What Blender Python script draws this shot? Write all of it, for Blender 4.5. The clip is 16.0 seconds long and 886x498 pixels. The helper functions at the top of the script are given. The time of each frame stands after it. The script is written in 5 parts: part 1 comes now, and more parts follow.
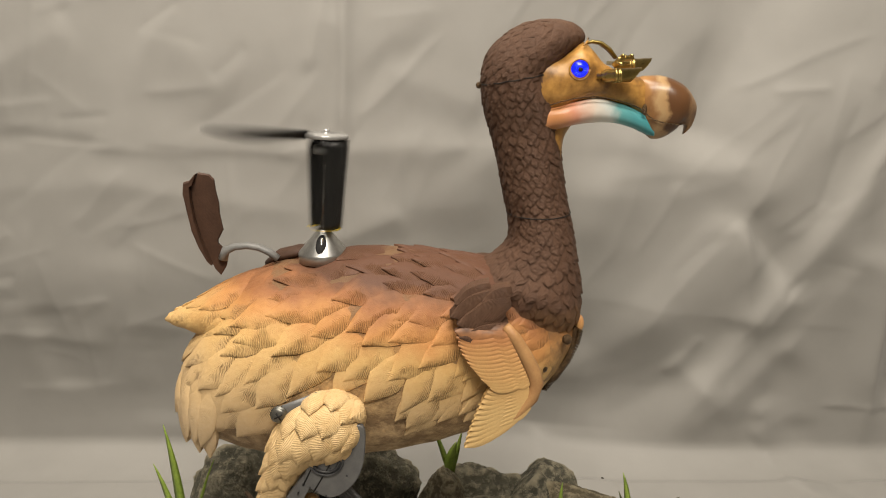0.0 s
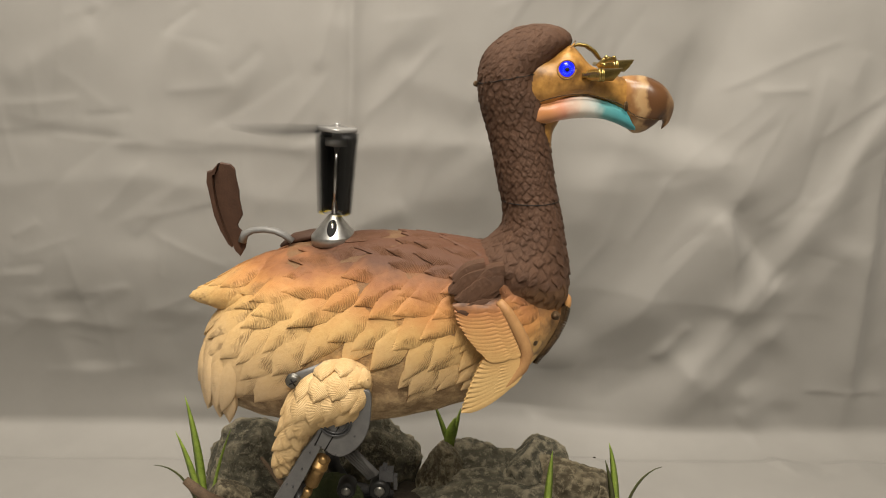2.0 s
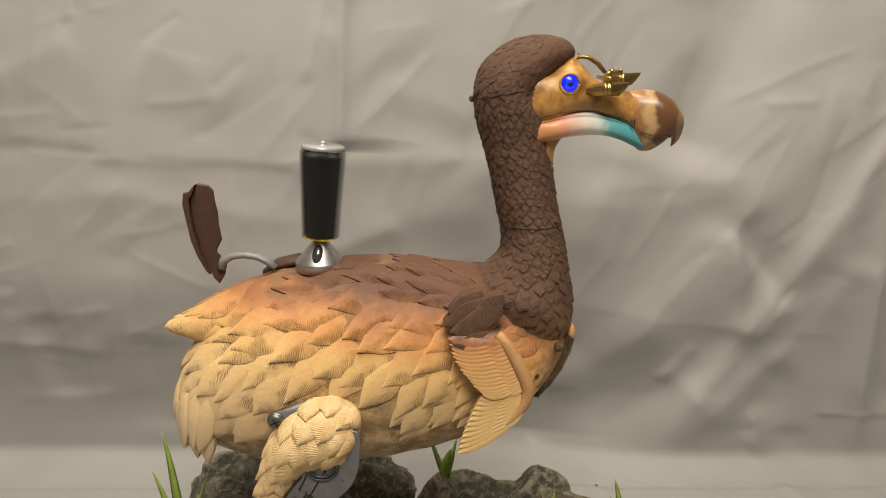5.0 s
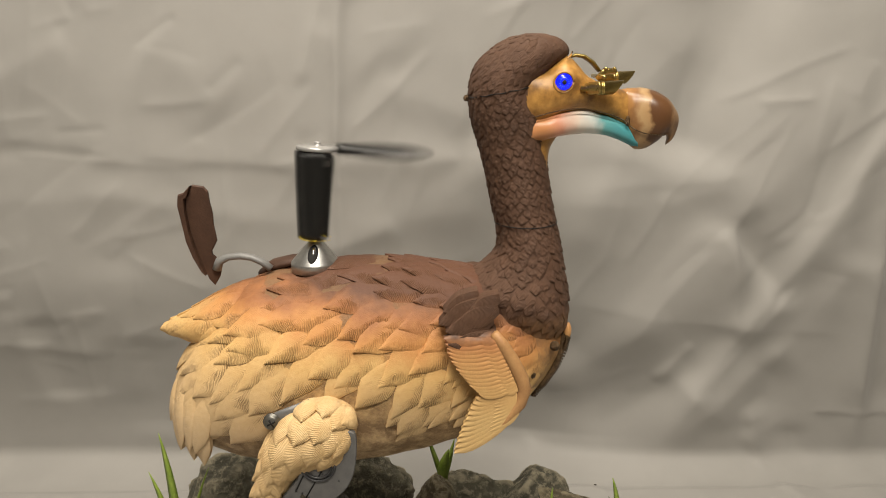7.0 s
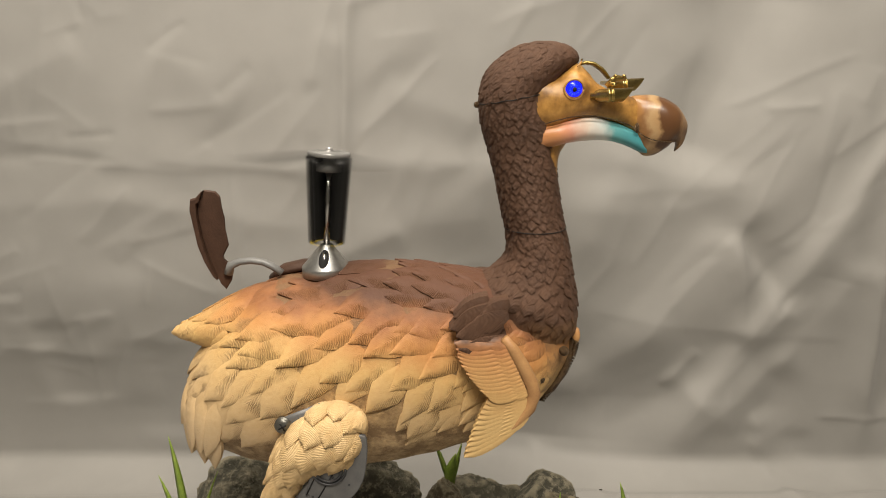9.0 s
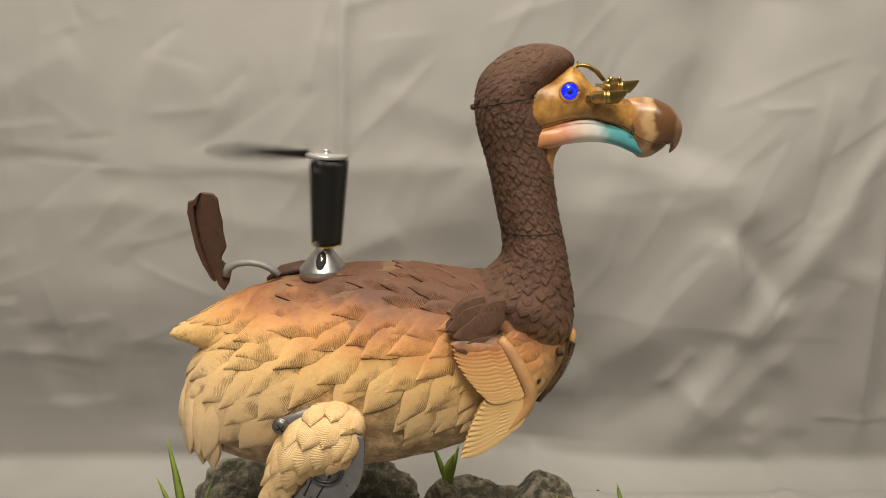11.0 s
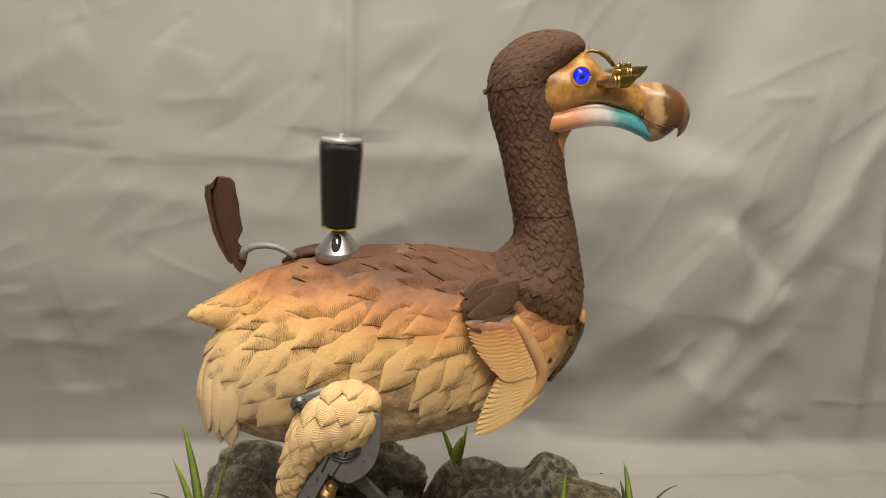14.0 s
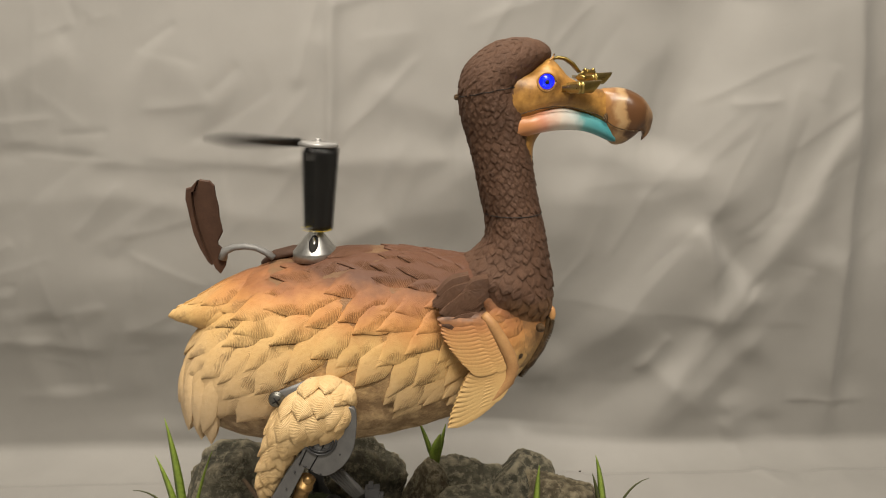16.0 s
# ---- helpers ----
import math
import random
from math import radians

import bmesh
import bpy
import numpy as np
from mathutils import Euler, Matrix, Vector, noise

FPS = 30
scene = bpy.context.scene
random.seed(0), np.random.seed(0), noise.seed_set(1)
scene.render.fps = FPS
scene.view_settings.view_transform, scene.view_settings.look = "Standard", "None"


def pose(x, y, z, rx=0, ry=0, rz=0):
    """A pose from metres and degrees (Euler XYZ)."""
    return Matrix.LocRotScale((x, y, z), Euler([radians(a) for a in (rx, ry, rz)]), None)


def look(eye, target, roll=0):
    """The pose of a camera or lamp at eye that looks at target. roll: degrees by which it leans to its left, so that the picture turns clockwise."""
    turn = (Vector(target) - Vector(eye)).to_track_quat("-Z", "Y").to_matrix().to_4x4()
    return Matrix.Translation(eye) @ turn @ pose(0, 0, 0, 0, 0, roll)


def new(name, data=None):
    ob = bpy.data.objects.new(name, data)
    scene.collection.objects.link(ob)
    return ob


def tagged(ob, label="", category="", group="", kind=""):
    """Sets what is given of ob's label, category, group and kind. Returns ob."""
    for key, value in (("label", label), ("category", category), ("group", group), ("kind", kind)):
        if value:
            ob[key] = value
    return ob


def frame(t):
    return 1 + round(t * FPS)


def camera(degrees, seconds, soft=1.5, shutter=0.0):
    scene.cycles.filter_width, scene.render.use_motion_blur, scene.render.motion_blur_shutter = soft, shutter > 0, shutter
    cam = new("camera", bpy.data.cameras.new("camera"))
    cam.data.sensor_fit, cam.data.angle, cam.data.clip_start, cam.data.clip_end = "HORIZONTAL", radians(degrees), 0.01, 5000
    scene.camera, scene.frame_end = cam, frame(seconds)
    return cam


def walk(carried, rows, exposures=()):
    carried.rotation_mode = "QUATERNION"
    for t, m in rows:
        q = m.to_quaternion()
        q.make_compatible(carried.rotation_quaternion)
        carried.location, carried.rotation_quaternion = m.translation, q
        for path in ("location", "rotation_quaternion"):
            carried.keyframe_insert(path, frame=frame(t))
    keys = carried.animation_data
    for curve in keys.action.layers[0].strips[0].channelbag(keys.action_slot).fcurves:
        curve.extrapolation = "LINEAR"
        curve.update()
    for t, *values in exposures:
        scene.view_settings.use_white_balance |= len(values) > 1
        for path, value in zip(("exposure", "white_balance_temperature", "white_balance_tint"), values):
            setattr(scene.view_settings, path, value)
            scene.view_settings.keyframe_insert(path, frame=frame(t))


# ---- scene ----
cam = camera(63.9, 16.0, soft=1.0, shutter=1.0)
METRES, EYE, TILT, LEAN, TURN = 0.24, 0.66, -15.0, 0.0, 0.0
ROWS = [
    (0.0, 0.0, 0.0, 0.0, 0.0, 0.0, -0.0),
    (0.5, 0.0099, -0.0541, 0.0078, -0.04, 0.11, -0.1),
    (1.0, 0.0246, -0.1397, -0.0325, 0.17, 0.32, -0.15),
    (1.5, 0.02, -0.2191, -0.0847, 0.34, 0.21, -0.28),
    (2.0, 0.0213, -0.2837, -0.088, 0.36, 0.27, -0.27),
    (2.5, 0.0068, -0.2805, -0.082, 0.27, 0.5, -0.28),
    (3.0, -0.0068, -0.2049, -0.0573, 0.17, 0.61, -0.43),
    (3.5, -0.0069, -0.1209, -0.0139, 0.07, 0.67, -0.55),
    (4.0, 0.0097, -0.0847, 0.001, -0.03, 0.69, -0.36),
    (6.5, 0.0254, -0.0568, -0.0085, -0.13, 0.84, 0.24),
    (7.0, 0.0361, -0.0613, -0.0064, -0.15, 0.85, 0.34),
    (7.5, 0.0344, -0.0636, -0.006, -0.21, 0.85, 0.29),
    (8.0, 0.0183, -0.0672, -0.008, -0.26, 0.91, 0.22),
    (8.5, -0.0015, -0.0778, 0.0001, -0.13, 1.07, 0.19),
    (9.0, -0.0, -0.0826, -0.0028, -0.04, 1.2, 0.17),
    (11.5, 0.0042, -0.1124, -0.0089, -0.29, 1.36, 0.36),
    (12.0, -0.0076, -0.1248, -0.0275, -0.37, 1.35, 0.48),
    (12.5, -0.0134, -0.1214, -0.0281, -0.46, 1.19, 0.61),
    (13.0, -0.0294, -0.1238, -0.0316, -0.52, 1.12, 0.54),
    (13.5, -0.0623, -0.1419, -0.0385, -0.58, 1.11, 0.48),
    (14.0, -0.0817, -0.1587, -0.0642, -0.76, 1.02, 0.39),
    (14.5, -0.0583, -0.1815, -0.0533, -0.82, 1.1, 0.25),
    (15.0, -0.0186, -0.2027, -0.0681, -0.75, 1.34, 0.21),
    (15.5, 0.0177, -0.2713, -0.1026, -0.74, 1.46, 0.44),
    (16.0, -0.002, -0.2684, -0.1055, -1.4, 1.7, 0.73),
]
walk(cam, [(t, pose(0, 0, EYE, TILT, LEAN, TURN) @ pose(METRES * x, METRES * y, METRES * z, 90 + pitch, roll, yaw)) for t, x, y, z, yaw, pitch, roll in ROWS])

# ---- light ----
world = bpy.data.worlds.new("room_air")
scene.world = world
world.use_nodes = True
world.node_tree.nodes["Background"].inputs[0].default_value = (1.0, 0.93, 0.84, 1)
world.node_tree.nodes["Background"].inputs[1].default_value = 0.03
scene.view_settings.exposure = 0.0


def area_lamp(name, eye, target, sx, sy, watts, colour):
    lamp = bpy.data.lights.new(name, "AREA")
    lamp.shape, lamp.size, lamp.size_y, lamp.energy, lamp.color = "RECTANGLE", sx, sy, watts, colour
    ob = new(name, lamp)
    ob.matrix_world = look(eye, target)
    return ob


area_lamp("ceiling_lamp", (-0.25, 0.36, 2.3), (-0.1, 0.55, 0.2), 1.3, 0.45, 47, (1.0, 0.91, 0.79))
area_lamp("ceiling_lamp", (0.12, -0.75, 2.15), (0.05, 0.7, 0.3), 1.0, 0.45, 53, (1.0, 0.91, 0.79))


# ---- materials ----
def shader(name, rough=0.6, metal=0.0, spec=0.4):
    m = bpy.data.materials.new(name)
    m.use_nodes = True
    nt = m.node_tree
    b = nt.nodes["Principled BSDF"]
    b.inputs["Roughness"].default_value, b.inputs["Metallic"].default_value = rough, metal
    b.inputs["Specular IOR Level"].default_value = spec
    return m, nt, b


def node(nt, kind, links=(), **values):
    n = nt.nodes.new(kind)
    for k, v in values.items():
        if k in n.inputs:
            n.inputs[k].default_value = v
    for sock, src in links:
        nt.links.new(src, n.inputs[sock])
    return n


def where(nt, space="Object"):
    return nt.nodes.new("ShaderNodeTexCoord").outputs[space]


def ramp(nt, fac, stops):
    n = nt.nodes.new("ShaderNodeValToRGB")
    while len(n.color_ramp.elements) < len(stops):
        n.color_ramp.elements.new(0.5)
    for e, (p, c) in zip(n.color_ramp.elements, stops):
        e.position, e.color = p, (*c, 1)
    nt.links.new(fac, n.inputs[0])
    return n.outputs[0]


def noise_of(nt, vec, scale, detail=4.0, rough=0.55):
    return node(nt, "ShaderNodeTexNoise", [("Vector", vec)], Scale=scale, Detail=detail, Roughness=rough).outputs["Fac"]


def maths(nt, op, a, b):
    n = nt.nodes.new("ShaderNodeMath")
    n.operation = op
    for i, v in enumerate((a, b)):
        if isinstance(v, (int, float)):
            n.inputs[i].default_value = v
        else:
            nt.links.new(v, n.inputs[i])
    return n.outputs[0]


def mixed(nt, fac, a, b, how="MIX"):
    n = nt.nodes.new("ShaderNodeMix")
    n.data_type, n.blend_type = "RGBA", how
    for i, v in ((0, fac), (6, a), (7, b)):
        if isinstance(v, (int, float)):
            n.inputs[i].default_value = v
        elif isinstance(v, tuple):
            n.inputs[i].default_value = (*v, 1)
        else:
            nt.links.new(v, n.inputs[i])
    return n.outputs[2]


def bumped(nt, b, height, strength, dist):
    n = node(nt, "ShaderNodeBump", [("Height", height)], Strength=strength, Distance=dist)
    nt.links.new(n.outputs[0], b.inputs["Normal"])


def speckled(name, c1, c2, scale, rough=0.6, metal=0.0, spec=0.4, bump=0.2, dist=0.001, fine=None, bump_scale=None):
    """A painted or natural surface that varies between two colours at two scales."""
    m, nt, b = shader(name, rough, metal, spec)
    at = where(nt)
    big, small = noise_of(nt, at, scale), noise_of(nt, at, fine or scale * 7, 6)
    f = maths(nt, "ADD", maths(nt, "MULTIPLY", big, 0.65), maths(nt, "MULTIPLY", small, 0.35))
    nt.links.new(ramp(nt, f, [(0.32, c1), (0.68, c2)]), b.inputs["Base Color"])
    nt.links.new(maths(nt, "ADD", rough - 0.1, maths(nt, "MULTIPLY", small, 0.2)), b.inputs["Roughness"])
    h = small if bump_scale is None else noise_of(nt, at, bump_scale, 8, 0.65)
    bumped(nt, b, h, bump, dist)
    return m


BROWN, BROWN_HI = (0.068, 0.036, 0.022), (0.112, 0.061, 0.038)
ORANGE, YELLOW, TAN = (0.50, 0.255, 0.088), (0.60, 0.40, 0.165), (0.62, 0.475, 0.295)


def plumage(name, barbs=True, belly=False):
    """Airbrushed resin: brown above, through orange and straw to pale tan below, with engraved barbs along each feather."""
    m, nt, b = shader(name, 0.62, 0, 0.35)
    pos = nt.nodes.new("ShaderNodeNewGeometry").outputs["Position"]
    sep = node(nt, "ShaderNodeSeparateXYZ", [(0, pos)])
    blotch = noise_of(nt, pos, 28, 3)
    h = maths(nt, "ADD", sep.outputs[2], maths(nt, "MULTIPLY", sep.outputs[0], 0.15))
    h = maths(nt, "ADD", h, maths(nt, "MULTIPLY", blotch, 0.045))
    f = maths(nt, "DIVIDE", maths(nt, "SUBTRACT", h, 0.272), 0.20)
    col = ramp(nt, f, [(0.12, TAN), (0.45, (0.60, 0.43, 0.22)), (0.64, YELLOW), (0.79, ORANGE), (0.88, (0.32, 0.142, 0.056)), (0.97, (0.118, 0.053, 0.029))])
    fine = noise_of(nt, pos, 260, 5)
    col = mixed(nt, maths(nt, "MULTIPLY", fine, 0.45), col, (0.10, 0.05, 0.02), "SOFT_LIGHT")
    if belly:
        wash = noise_of(nt, pos, 60, 5, 0.7)
        col = mixed(nt, ramp(nt, wash, [(0.36, (0.12, 0.12, 0.12)), (0.58, (0.80, 0.80, 0.80))]), col, (0.17, 0.10, 0.048))
    if barbs:
        s = node(nt, "ShaderNodeSeparateXYZ", [(0, where(nt, "UV"))])
        side = maths(nt, "ABSOLUTE", s.outputs[1], 0)
        v = maths(nt, "SUBTRACT", s.outputs[0], maths(nt, "MULTIPLY", side, 0.55))
        v = maths(nt, "ADD", v, maths(nt, "MULTIPLY", noise_of(nt, pos, 80, 3), 0.006))
        wave = maths(nt, "ADD", maths(nt, "MULTIPLY", maths(nt, "SINE", maths(nt, "MULTIPLY", v, 3300.0), 0), 0.5), 0.5)
        # one half of each feather is combed deep, the other hardly
        lower = ramp(nt, maths(nt, "ADD", maths(nt, "MULTIPLY", s.outputs[1], 60.0), maths(nt, "MULTIPLY", noise_of(nt, pos, 90, 2), 0.9)), [(0.34, (0.05, 0.05, 0.05)), (0.75, (1, 1, 1))])
        mask = maths(nt, "MULTIPLY", lower, ramp(nt, noise_of(nt, pos, 48, 4), [(0.42, (0.08, 0.08, 0.08)), (0.60, (1, 1, 1))]))
        cutting = maths(nt, "MULTIPLY", maths(nt, "SUBTRACT", 1.0, maths(nt, "POWER", wave, 0.6)), mask)
        scrape = noise_of(nt, pos, 150, 6, 0.7)
        hgt = maths(nt, "SUBTRACT", maths(nt, "MULTIPLY", scrape, 0.75), maths(nt, "MULTIPLY", cutting, 0.9))
        bumped(nt, b, hgt, 0.85, 0.0014)
        col = mixed(nt, maths(nt, "MULTIPLY", cutting, 0.50), col, (0.20, 0.105, 0.045))
    else:
        grain = noise_of(nt, pos, 120, 8, 0.7)
        warp = maths(nt, "ADD", maths(nt, "MULTIPLY", sep.outputs[2], 1.0), maths(nt, "MULTIPLY", sep.outputs[0], -0.45))
        lines = maths(nt, "SINE", maths(nt, "ADD", maths(nt, "MULTIPLY", warp, 2600.0), maths(nt, "MULTIPLY", blotch, 90.0)), 0)
        lines = maths(nt, "MULTIPLY", lines, maths(nt, "MULTIPLY", noise_of(nt, pos, 70, 2), 0.05))
        bumped(nt, b, maths(nt, "ADD", grain, lines), 0.9, 0.002)
    nt.links.new(col, b.inputs["Base Color"])
    return m


def brown_skin(name, lines=True, straw=True):
    """Dark brown resin with finely carved arcs."""
    m, nt, b = shader(name, 0.66, 0, 0.22)
    pos = nt.nodes.new("ShaderNodeNewGeometry").outputs["Position"]
    n1, n2 = noise_of(nt, pos, 35, 3), noise_of(nt, pos, 300, 5)
    f = maths(nt, "ADD", maths(nt, "MULTIPLY", n1, 0.6), maths(nt, "MULTIPLY", n2, 0.4))
    sep = node(nt, "ShaderNodeSeparateXYZ", [(0, pos)])
    col = ramp(nt, f, [(0.3, BROWN), (0.7, BROWN_HI)])
    low = ramp(nt, maths(nt, "DIVIDE", maths(nt, "SUBTRACT", maths(nt, "ADD", sep.outputs[2], maths(nt, "MULTIPLY", n1, 0.03)), 0.385), 0.06), [(0.0, (1, 1, 1)), (1.0, (0, 0, 0))])
    if straw:
        col = mixed(nt, low, col, (0.36, 0.20, 0.085))
    nt.links.new(col, b.inputs["Base Color"])
    if lines:
        s = node(nt, "ShaderNodeSeparateXYZ", [(0, where(nt, "UV"))])
        u = maths(nt, "SUBTRACT", s.outputs[0], 0.0045)
        r = maths(nt, "SQRT", maths(nt, "ADD", maths(nt, "MULTIPLY", u, u), maths(nt, "MULTIPLY", s.outputs[1], s.outputs[1])), 0)
        wave = maths(nt, "SINE", maths(nt, "MULTIPLY", r, 5200.0), 0)
        bumped(nt, b, maths(nt, "ADD", maths(nt, "MULTIPLY", wave, 0.16), n2), 0.9, 0.0010)
    else:
        bumped(nt, b, noise_of(nt, pos, 220, 8, 0.7), 0.6, 0.0015)
    return m


PLUME = plumage("painted_feather_resin")
BELLY = plumage("painted_body_resin", barbs=False, belly=True)
SCALE = brown_skin("brown_scale_resin")
HOOD = brown_skin("brown_neck_resin", lines=False)
COVERT = brown_skin("brown_covert_resin", straw=False)
THIGH = speckled("straw_thigh_resin", (0.50, 0.31, 0.13), (0.64, 0.46, 0.24), 40, 0.62, bump=0.4, dist=0.0008)


def wing_paint():
    m, nt, b = shader("cream_wing_resin", 0.55, 0, 0.4)
    pos = nt.nodes.new("ShaderNodeNewGeometry").outputs["Position"]
    sep = node(nt, "ShaderNodeSeparateXYZ", [(0, pos)])
    n1, n2 = noise_of(nt, pos, 40, 3), noise_of(nt, pos, 350, 5)
    h = maths(nt, "ADD", sep.outputs[2], maths(nt, "MULTIPLY", n1, 0.03))
    col = ramp(nt, maths(nt, "DIVIDE", maths(nt, "SUBTRACT", h, (0.0184, 0.3356)[1] + 0.015), (0.0376, 0.4279)[1] - (0.0184, 0.3356)[1]), [(0.0, (0.54, 0.38, 0.17)), (0.35, (0.54, 0.35, 0.145)), (0.72, (0.54, 0.30, 0.12)), (0.88, (0.46, 0.22, 0.09)), (0.98, BROWN_HI)])
    col = mixed(nt, maths(nt, "MULTIPLY", n2, 0.4), col, (0.2, 0.1, 0.04), "SOFT_LIGHT")
    nt.links.new(col, b.inputs["Base Color"])
    bumped(nt, b, n2, 0.35, 0.0008)
    return m


WING = wing_paint()
WINGEDGE = speckled("brown_wing_edge", (0.30, 0.15, 0.06), (0.43, 0.245, 0.10), 55, 0.58, bump=0.3, dist=0.0008)


def face_paint():
    m, nt, b = shader("ochre_face_enamel", 0.42, 0, 0.4)
    pos = nt.nodes.new("ShaderNodeNewGeometry").outputs["Position"]
    n1, n2 = noise_of(nt, pos, 55, 4), noise_of(nt, pos, 240, 5)
    f = maths(nt, "ADD", maths(nt, "MULTIPLY", n1, 0.75), maths(nt, "MULTIPLY", n2, 0.25))
    nt.links.new(ramp(nt, f, [(0.30, (0.10, 0.043, 0.012)), (0.46, (0.29, 0.145, 0.034)), (0.66, (0.50, 0.265, 0.066))]), b.inputs["Base Color"])
    bumped(nt, b, n1, 0.35, 0.002)
    return m


FACE = face_paint()


def mandible_paint(x0, x1):
    m, nt, b = shader("pink_white_teal_enamel", 0.36, 0, 0.5)
    pos = nt.nodes.new("ShaderNodeNewGeometry").outputs["Position"]
    sep = node(nt, "ShaderNodeSeparateXYZ", [(0, pos)])
    n1 = noise_of(nt, pos, 70, 4)
    f = maths(nt, "ADD", maths(nt, "DIVIDE", maths(nt, "SUBTRACT", sep.outputs[0], x0), x1 - x0), maths(nt, "MULTIPLY", maths(nt, "SUBTRACT", n1, 0.5), 0.25))
    col = ramp(nt, f, [(0.02, (0.50, 0.22, 0.085)), (0.16, (0.60, 0.27, 0.17)), (0.36, (0.68, 0.58, 0.49)), (0.52, (0.63, 0.66, 0.62)), (0.66, (0.12, 0.37, 0.38)), (0.92, (0.06, 0.28, 0.31))])
    nt.links.new(col, b.inputs["Base Color"])
    bumped(nt, b, noise_of(nt, pos, 160, 4), 0.2, 0.001)
    return m


def beak_paint(x0, x1):
    m, nt, b = shader("banded_brown_horn", 0.30, 0, 0.35)
    pos = nt.nodes.new("ShaderNodeNewGeometry").outputs["Position"]
    sep = node(nt, "ShaderNodeSeparateXYZ", [(0, pos)])
    n1, n2 = noise_of(nt, pos, 60, 4), noise_of(nt, pos, 300, 3)
    f = maths(nt, "DIVIDE", maths(nt, "SUBTRACT", sep.outputs[0], x0), x1 - x0)
    f = maths(nt, "ADD", f, maths(nt, "MULTIPLY", maths(nt, "SUBTRACT", n1, 0.5), 0.42))
    # tan near the tip: blotches, plus the front highlight put into the colour
    col = ramp(nt, f, [(0.05, (0.30, 0.15, 0.05)), (0.16, (0.22, 0.11, 0.045)), (0.27, (0.36, 0.235, 0.115)), (0.38, (0.33, 0.205, 0.095)), (0.46, (0.095, 0.043, 0.018)), (0.74, (0.11, 0.052, 0.022)), (0.86, (0.24, 0.14, 0.065)), (1.0, (0.12, 0.06, 0.03))])
    nt.links.new(col, b.inputs["Base Color"])
    bumped(nt, b, n2, 0.12, 0.0006)
    return m


BRASS = speckled("aged_brass", (0.33, 0.235, 0.07), (0.52, 0.39, 0.14), 120, 0.3, 1.0, bump=0.06, dist=0.0004)
BRONZE = speckled("dark_bronze_clockwork", (0.025, 0.015, 0.009), (0.17, 0.105, 0.05), 200, 0.42, 0.6, bump=0.9, dist=0.002)
COPPER = speckled("copper_piston", (0.24, 0.145, 0.055), (0.38, 0.25, 0.11), 160, 0.5, 1.0, bump=0.10, dist=0.0004)
ALUMINIUM = speckled("brushed_aluminium", (0.40, 0.40, 0.385), (0.56, 0.555, 0.53), 200, 0.40, 1.0, bump=0.04, dist=0.0003)
STEEL = speckled("polished_steel_rod", (0.48, 0.47, 0.45), (0.62, 0.61, 0.59), 150, 0.2, 1.0, bump=0.03, dist=0.0003)
STRAP = speckled("olive_brass_strap", (0.20, 0.15, 0.04), (0.30, 0.23, 0.075), 120, 0.42, 0.85, bump=0.08, dist=0.0004)
GUNMETAL = speckled("grey_painted_plate", (0.105, 0.105, 0.105), (0.15, 0.148, 0.145), 90, 0.48, 0.3, bump=0.12, dist=0.0005)
DARKMETAL = speckled("dark_grey_metal", (0.035, 0.035, 0.037), (0.075, 0.075, 0.077), 90, 0.45, 0.4, bump=0.15, dist=0.0005)
ARMGREY = speckled("grey_plastic_arm", (0.13, 0.13, 0.125), (0.18, 0.178, 0.17), 90, 0.42, bump=0.08, dist=0.0004)
FINBROWN = speckled("brown_moulded_fin", (0.042, 0.021, 0.013), (0.070, 0.036, 0.022), 60, 0.6, spec=0.25, bump=0.35, dist=0.001)
BLACKGLOSS = speckled("black_gloss_plastic", (0.006, 0.006, 0.006), (0.011, 0.011, 0.010), 60, 0.36, spec=0.35, bump=0.05, dist=0.0004)
BLADETIP = speckled("yellow_blade_tip", (0.55, 0.42, 0.03), (0.65, 0.5, 0.05), 60, 0.4, bump=0.05, dist=0.0004)
HUBCLEAR = speckled("silver_grey_hub", (0.24, 0.238, 0.23), (0.40, 0.395, 0.38), 90, 0.25, 0.35, bump=0.04, dist=0.0004)
RUBBER = speckled("black_rubber", (0.006, 0.006, 0.006), (0.013, 0.013, 0.012), 120, 0.45, spec=0.2, bump=0.2, dist=0.0006)
HOLE = speckled("black_recess", (0.004, 0.004, 0.004), (0.008, 0.007, 0.006), 60, 0.8, bump=0.05)
WOOD = speckled("brown_driftwood", (0.045, 0.028, 0.016), (0.13, 0.085, 0.05), 70, 0.75, bump=0.6, dist=0.002)
MOSS = speckled("olive_moss", (0.03, 0.042, 0.014), (0.065, 0.08, 0.03), 60, 0.9, bump=0.8, dist=0.003)
EARTH = speckled("dark_earth", (0.018, 0.014, 0.009), (0.045, 0.035, 0.022), 50, 0.95, bump=0.9, dist=0.004)
GRASS = speckled("green_grass_blade", (0.12, 0.19, 0.022), (0.30, 0.40, 0.07), 45, 0.42, bump=0.15, dist=0.0006)
GRASSDARK = speckled("brown_green_grass_blade", (0.04, 0.045, 0.018), (0.09, 0.10, 0.03), 45, 0.5, bump=0.15, dist=0.0006)
PLASTER = speckled("matt_wall_paint", (0.24, 0.23, 0.215), (0.29, 0.28, 0.26), 3, 0.8, bump=0.1, dist=0.002)


